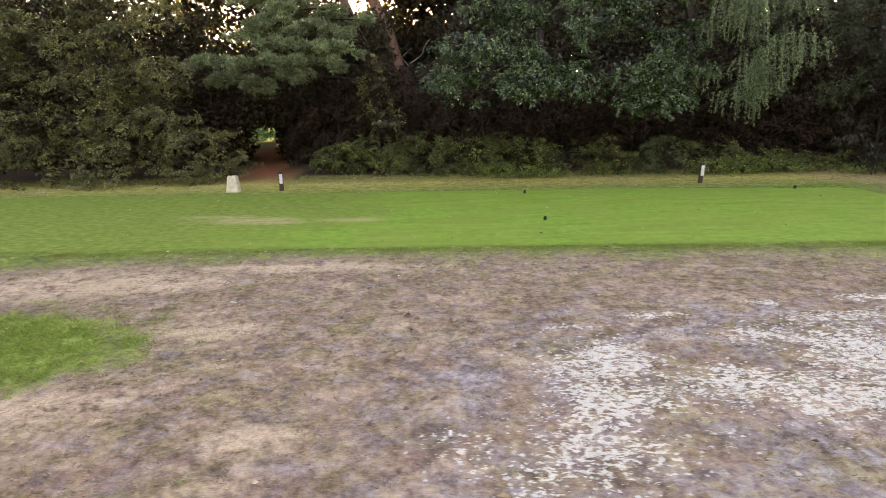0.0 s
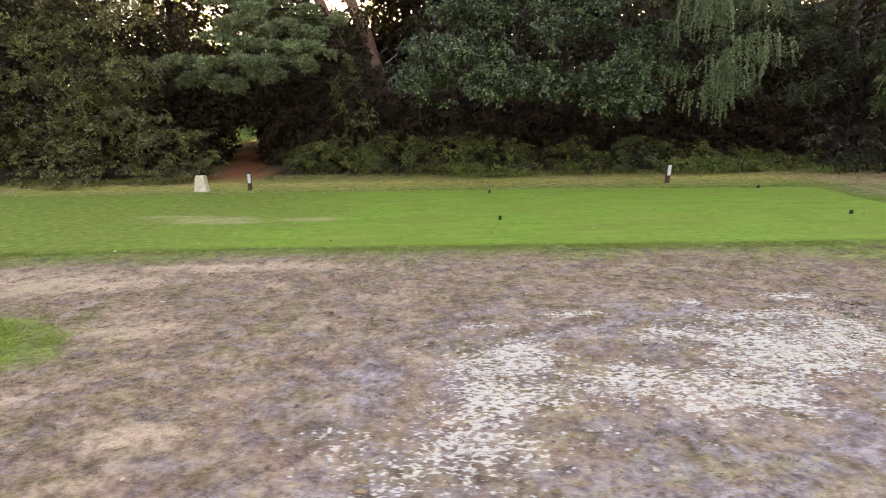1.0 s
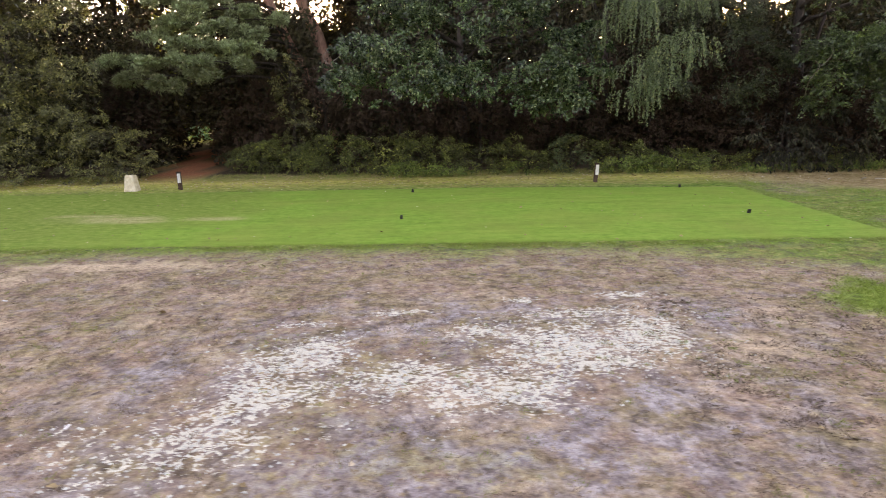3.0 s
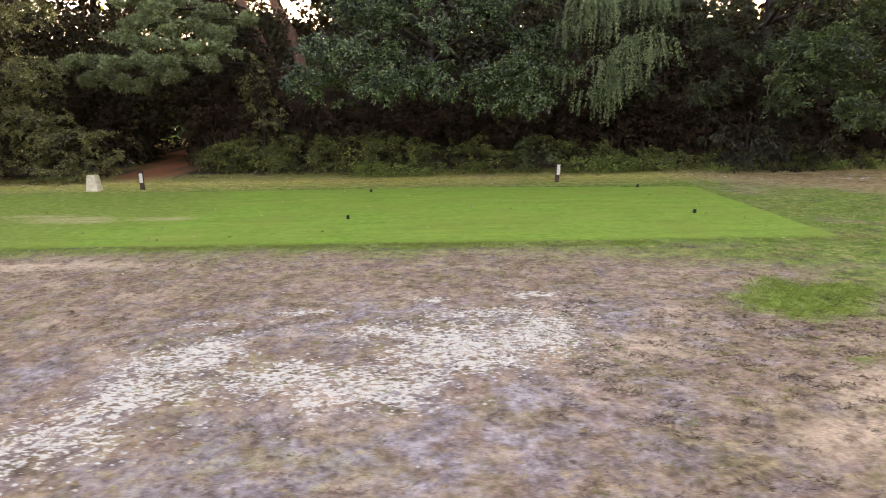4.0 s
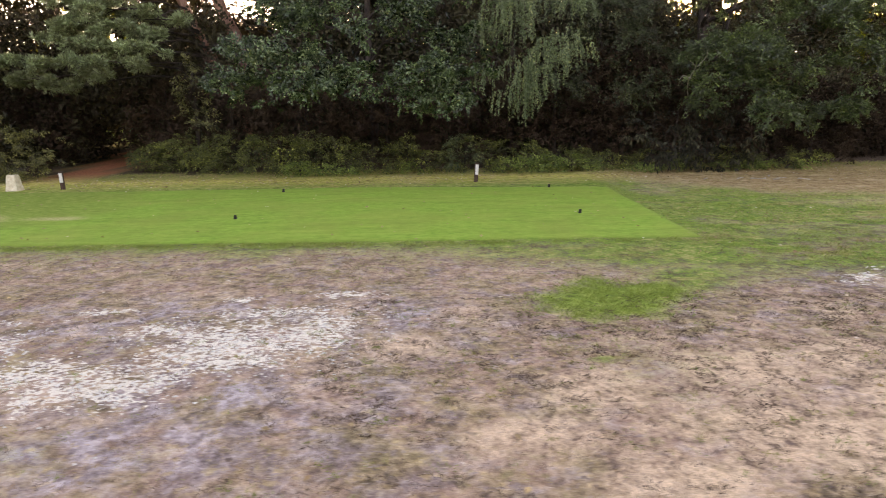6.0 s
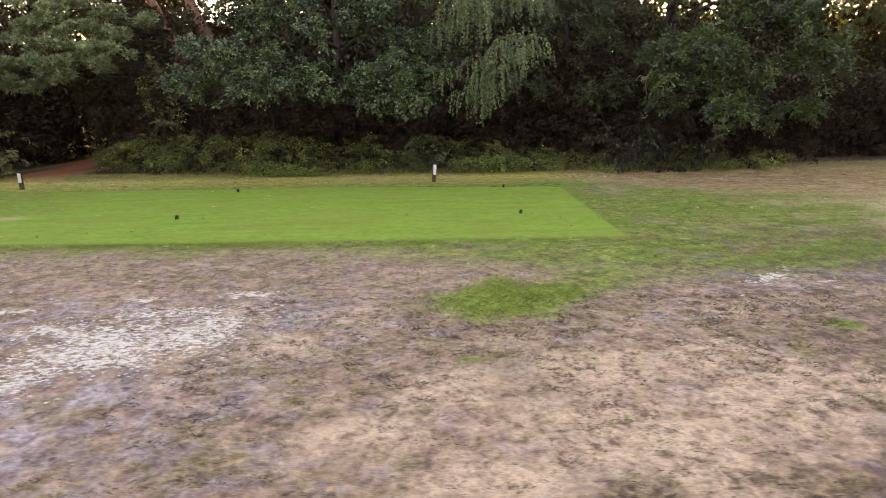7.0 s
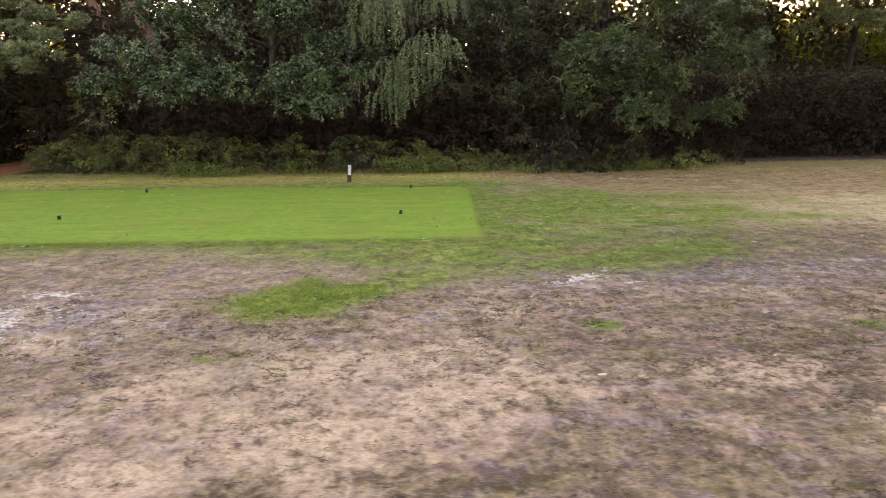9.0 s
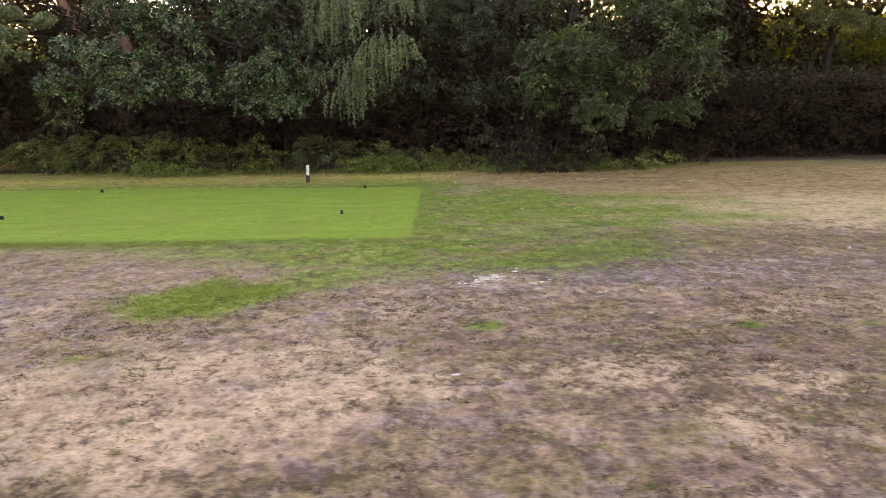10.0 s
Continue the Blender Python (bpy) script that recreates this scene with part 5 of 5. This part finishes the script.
for k in range(26):
    a, r, h = rng.uniform(0, 6.28), rng.uniform(0.2, 0.55), rng.uniform(0.4, 0.95)
    child("stem", tubes("stem", [([(19.3 + 0.05 * math.cos(a), 19.2 + 0.05 * math.sin(a), 0.0), (19.3 + 0.4 * r * math.cos(a), 19.2 + 0.4 * r * math.sin(a), h * 0.8), (19.3 + r * math.cos(a), 19.2 + r * math.sin(a), h * 0.85)], 0.006, 0.002)], STEM, 4), clump)

# pale bleached sticks on the fringe
for x, y, turn, long in ((14.1, 15.55, 35, 0.3), (14.5, 15.35, -28, 0.4), (14.75, 15.5, 60, 0.2), (15.15, 15.45, 22, 0.36), (15.6, 15.18, -44, 0.3), (15.08, 15.95, 70, 0.22), (13.2, 15.6, 45, 0.24), (16.2, 15.0, 80, 0.2), (14.9, 15.2, 10, 0.18)):
    stick = thing("fallen_stick", "pale bleached stick lying on dry grass", "stick", (x, y, 0.03), "fallen sticks")
    c, s = math.cos(radians(turn)) * long / 2, math.sin(radians(turn)) * long / 2
    child("stick", tubes("stick", [([(x - c, y - s, 0.03), (x + 0.02, y + 0.03, 0.035), (x + c, y + s, 0.025)], 0.017, 0.009)], BLEACHED), stick)


# ---- grass, crumbs and fallen leaves ----
def scatter(n, x0, x1, y0, y1):
    return rng.uniform(x0, x1, n), y0 + (y1 - y0) * rng.random(n) ** 1.15


def blades(name, label, x, y, height, width, tone, lean=0.6, z=None):
    n = len(x)
    z = relief(x, y) - 0.004 if z is None else z
    P = np.stack([x, y, z], 1)
    D = unit(np.stack([rng.normal(size=n) * lean, rng.normal(size=n) * lean, np.ones(n)], 1))
    S = unit(np.cross(D, rng.normal(size=(n, 3)))) * width[:, None] * 0.5
    bend = np.stack([rng.normal(size=n), rng.normal(size=n), -np.abs(rng.normal(size=n)) * 0.4], 1) * height[:, None] * 0.3
    V = np.stack([P - S, P + S, P + D * height[:, None] + bend], 1).reshape(-1, 3)
    ob = new(name, mesh_np(name, V, np.arange(3 * n).reshape(-1, 3), BLADE, {"tone": np.repeat(np.clip(tone, 0, 1), 3)}))
    return tagged(ob, label, "grass", kind="stuff")


n = 330000
x, y = scatter(n, -8.5, 20.0, 2.3, 9.3)
clump = fbm(x, y, 5.5, 3)
z = zones(x, y)
keep = rng.random(n) < np.clip(step(0.38, 0.62, clump) * (1 - 0.85 * z["sand"]) * (1 - 0.5 * z["chalk"]) + 0.6 * z["lush"], 0.03, 1)
keep &= np.abs(x - 5.4 - 0.0) < 6.3 + 0.9 * y + 3
x, y, clump = x[keep], y[keep], clump[keep]
z = {k: v[keep] for k, v in z.items()}
m = len(x)
green = np.clip(z["green"] + 0.25 * (fbm(x, y, 1.7, 3) - 0.5) + 0.1 * rng.normal(size=m), 0, 1)
tone = np.where(rng.random(m) < green * 0.9, rng.uniform(0.58, 0.95, m), rng.uniform(0.02, 0.55, m))
tone = np.where(z["lush"] > 0.4, rng.uniform(0.72, 1.0, m), tone)
blades("turf_grass", "short patchy dry and green grass", x, y, rng.uniform(0.015, 0.045, m) * (1 + 1.0 * z["lush"]), rng.uniform(0.003, 0.007, m), tone, 1.1)

# small tufts standing out of the thin turf
n = 9000
x, y = scatter(n, -8.5, 19.5, 2.4, 8.8)
z = zones(x, y)
keep = (rng.random(n) < (1 - 0.8 * z["sand"]) * (0.35 + 0.65 * step(0.45, 0.6, fbm(x, y, 0.9, 3)))) & (z["lush"] < 0.4)
x, y, g = x[keep], y[keep], z["green"][keep]
m, each = len(x), 13
size = rng.uniform(0.5, 1.4, m)
tone = np.where(rng.random(m) < 0.25 + 0.6 * g, rng.uniform(0.55, 0.85, m), rng.uniform(0.0, 0.42, m))
bx = np.repeat(x, each) + rng.normal(size=m * each) * np.repeat(size, each) * 0.022
by = np.repeat(y, each) + rng.normal(size=m * each) * np.repeat(size, each) * 0.022
blades("turf_tufts", "small dry and green tufts in thin turf", bx, by, np.repeat(size, each) * rng.uniform(0.02, 0.05, m * each), np.full(m * each, 0.006), np.repeat(tone, each) + rng.normal(size=m * each) * 0.05, 0.8)

# dark matted clumps and a few weeds on the bare sand
n = 2600
x, y = rng.uniform(4.5, 17.0, n), rng.uniform(2.4, 6.2, n)
keep = rng.random(n) < 0.35 + 0.65 * step(0.42, 0.6, fbm(x, y, 1.3, 3))
x, y = x[keep], y[keep]
m, each = len(x), 26
size = rng.uniform(0.6, 1.9, m)
tone = np.where(rng.random(m) < 0.16, rng.uniform(0.6, 0.75, m), rng.uniform(0.0, 0.10, m))
bx = np.repeat(x, each) + rng.normal(size=m * each) * np.repeat(size, each) * 0.034
by = np.repeat(y, each) + rng.normal(size=m * each) * np.repeat(size, each) * 0.02
blades("matted_clumps", "dark matted grass clumps on sandy turf", bx, by, np.repeat(size, each) * rng.uniform(0.012, 0.035, m * each), np.full(m * each, 0.009), np.repeat(tone, each) + rng.normal(size=m * each) * 0.03, 1.0)

# longer grass on the tee's lip, at the wood's foot and round the fringe
n = 36000
x = rng.uniform(-11, 10.4, n)
y = TEE_F - 0.02 * np.maximum(x, 0) - 0.12 + rng.normal(size=n) * 0.13
keep = fbm(x, y, 3, 3) > 0.4
x, y = x[keep], y[keep]
blades("tee_edge_grass", "longer dark green grass along the tee's edge", x, y, rng.uniform(0.02, 0.06, len(x)), np.full(len(x), 0.006), rng.uniform(0.62, 0.95, len(x)), 0.8, np.full(len(x), -0.01))
n = 90000
x, y = rng.uniform(-14, 24, n), rng.uniform(15.2, 19.0, n)
z = zones(x, y)
keep = (rng.random(n) < 0.06 + 0.94 * step(17.3, 18.2, y)) & (z["dirt"] < 0.4) & (fbm(x, y, 1.5, 3) > 0.36)
x, y = x[keep], y[keep]
g = z["green"][keep]
tone = np.where(rng.random(len(x)) < 0.4 + 0.5 * g, rng.uniform(0.5, 0.85, len(x)), rng.uniform(0.36, 0.52, len(x)))
blades("fringe_grass", "yellowing grass between the tee and the wood", x, y, rng.uniform(0.03, 0.09, len(x)) * (1 + 0.8 * step(17.3, 18.2, y)), np.full(len(x), 0.009), tone, 0.7)
n = 90000
x, y = rng.uniform(10.2, 20, n), rng.uniform(7.5, 15.5, n)
z = zones(x, y)
keep = (rng.random(n) < (0.2 + 0.8 * z["green"]) * (1 - 0.8 * z["sand"] * (1 - z["green"]))) & (fbm(x, y, 2.5, 3) > 0.38)
x, y, g = x[keep], y[keep], z["green"][keep]
g = 0.1 + g * (0.65 + 1.0 * step(0.4, 0.6, fbm(x * 0.6, y * 1.5, 0.8, 3)))
tone = np.where(rng.random(len(x)) < g, rng.uniform(0.6, 0.97, len(x)), rng.uniform(0.34, 0.54, len(x)))
blades("rough_grass", "uncut patchy green grass beside the tee", x, y, rng.uniform(0.02, 0.06, len(x)), np.full(len(x), 0.008), tone, 0.9)

# the two lush tussocks stand taller
n = 46000
x, y = np.concatenate([rng.uniform(-7.5, -2.2, n), rng.uniform(6.6, 9.5, n // 2)]), np.concatenate([rng.uniform(4.2, 6.9, n), rng.uniform(4.9, 7.2, n // 2)])
z = zones(x, y)
keep = rng.random(len(x)) < z["lush"] ** 1.5 * step(0.34, 0.5, fbm(x, y, 4.0, 3))
x, y = x[keep], y[keep]
blades("lush_grass", "taller bright green grass tussocks", x, y, rng.uniform(0.03, 0.095, len(x)), np.full(len(x), 0.007), rng.uniform(0.7, 1.0, len(x)), 0.7)

# chalk crumbs
n = 60000
x, y = rng.uniform(-0.5, 13.5, n), rng.uniform(2.4, 7.6, n)
z = zones(x, y)
keep = rng.random(n) < 0.6 * z["chalk"] ** 1.5 * step(0.45, 0.6, fbm(x * 1.0, y * 1.4, 7.0, 3))
x, y = x[keep], y[keep]
m = len(x)
ang = rng.random((m, 1)) * 6.28 + np.arange(5)[None] * 1.2566 + rng.normal(size=(m, 5)) * 0.2
r = rng.uniform(0.004, 0.019, (m, 1)) * rng.uniform(0.6, 1.2, (m, 5))
rim = np.stack([x[:, None] + r * np.cos(ang) * 1.35, y[:, None] + r * np.sin(ang), np.repeat((relief(x, y) + 0.001)[:, None], 5, 1)], -1)
top = np.stack([x, y, relief(x, y) + rng.uniform(0.006, 0.016, m)], 1)[:, None]
V = np.concatenate([rim, top], 1).reshape(-1, 3)
k = np.arange(m)[:, None] * 6
F = np.stack([np.stack([k[:, 0] + a, k[:, 0] + (a + 1) % 5, k[:, 0] + 5], 1) for a in range(5)], 1).reshape(-1, 3)
crumbs = new("chalk_crumbs", mesh_np("chalk_crumbs", V, F, CHALKM))
tagged(crumbs, "scattered white chalk crumbs among thin grass", "chalk", kind="stuff")

# fallen leaves: many on the fringe, few on the turf
n = 6200
x = np.concatenate([rng.uniform(-12, 24, 5200), rng.uniform(-7, 18, 1000)])
y = np.concatenate([rng.normal(16.9, 0.7, 5200), rng.uniform(2.6, 15, 1000)])
keep = rng.random(n) < np.where(y > 15, 0.35 + 0.65 * step(0.4, 0.6, fbm(x, y, 0.8, 3)), np.where((y > 9) & (x < 10.3), 0.35, 0.5))
x, y = x[keep], y[keep]
m = len(x)
on_tee = (x < TEE_R) & (y > TEE_F) & (y < TEE_B)
P = np.stack([x, y, relief(x, y) + np.where(on_tee, 0.075, 0.018)], 1)
P[on_tee, 2] = 0.026
fallen = new("fallen_leaves", leaf_mesh("fallen_leaves", P, rng.normal(size=(m, 3)) * (1, 1, 0.12), unit(rng.normal(size=(m, 3)) * 0.3 + np.array((0, 0, 1.0))), rng.uniform(0.035, 0.085, m), rng.uniform(0.025, 0.055, m), rng.random(m), LITTER))
tagged(fallen, "scattered tan fallen leaves on the grass", "leaves", kind="stuff")
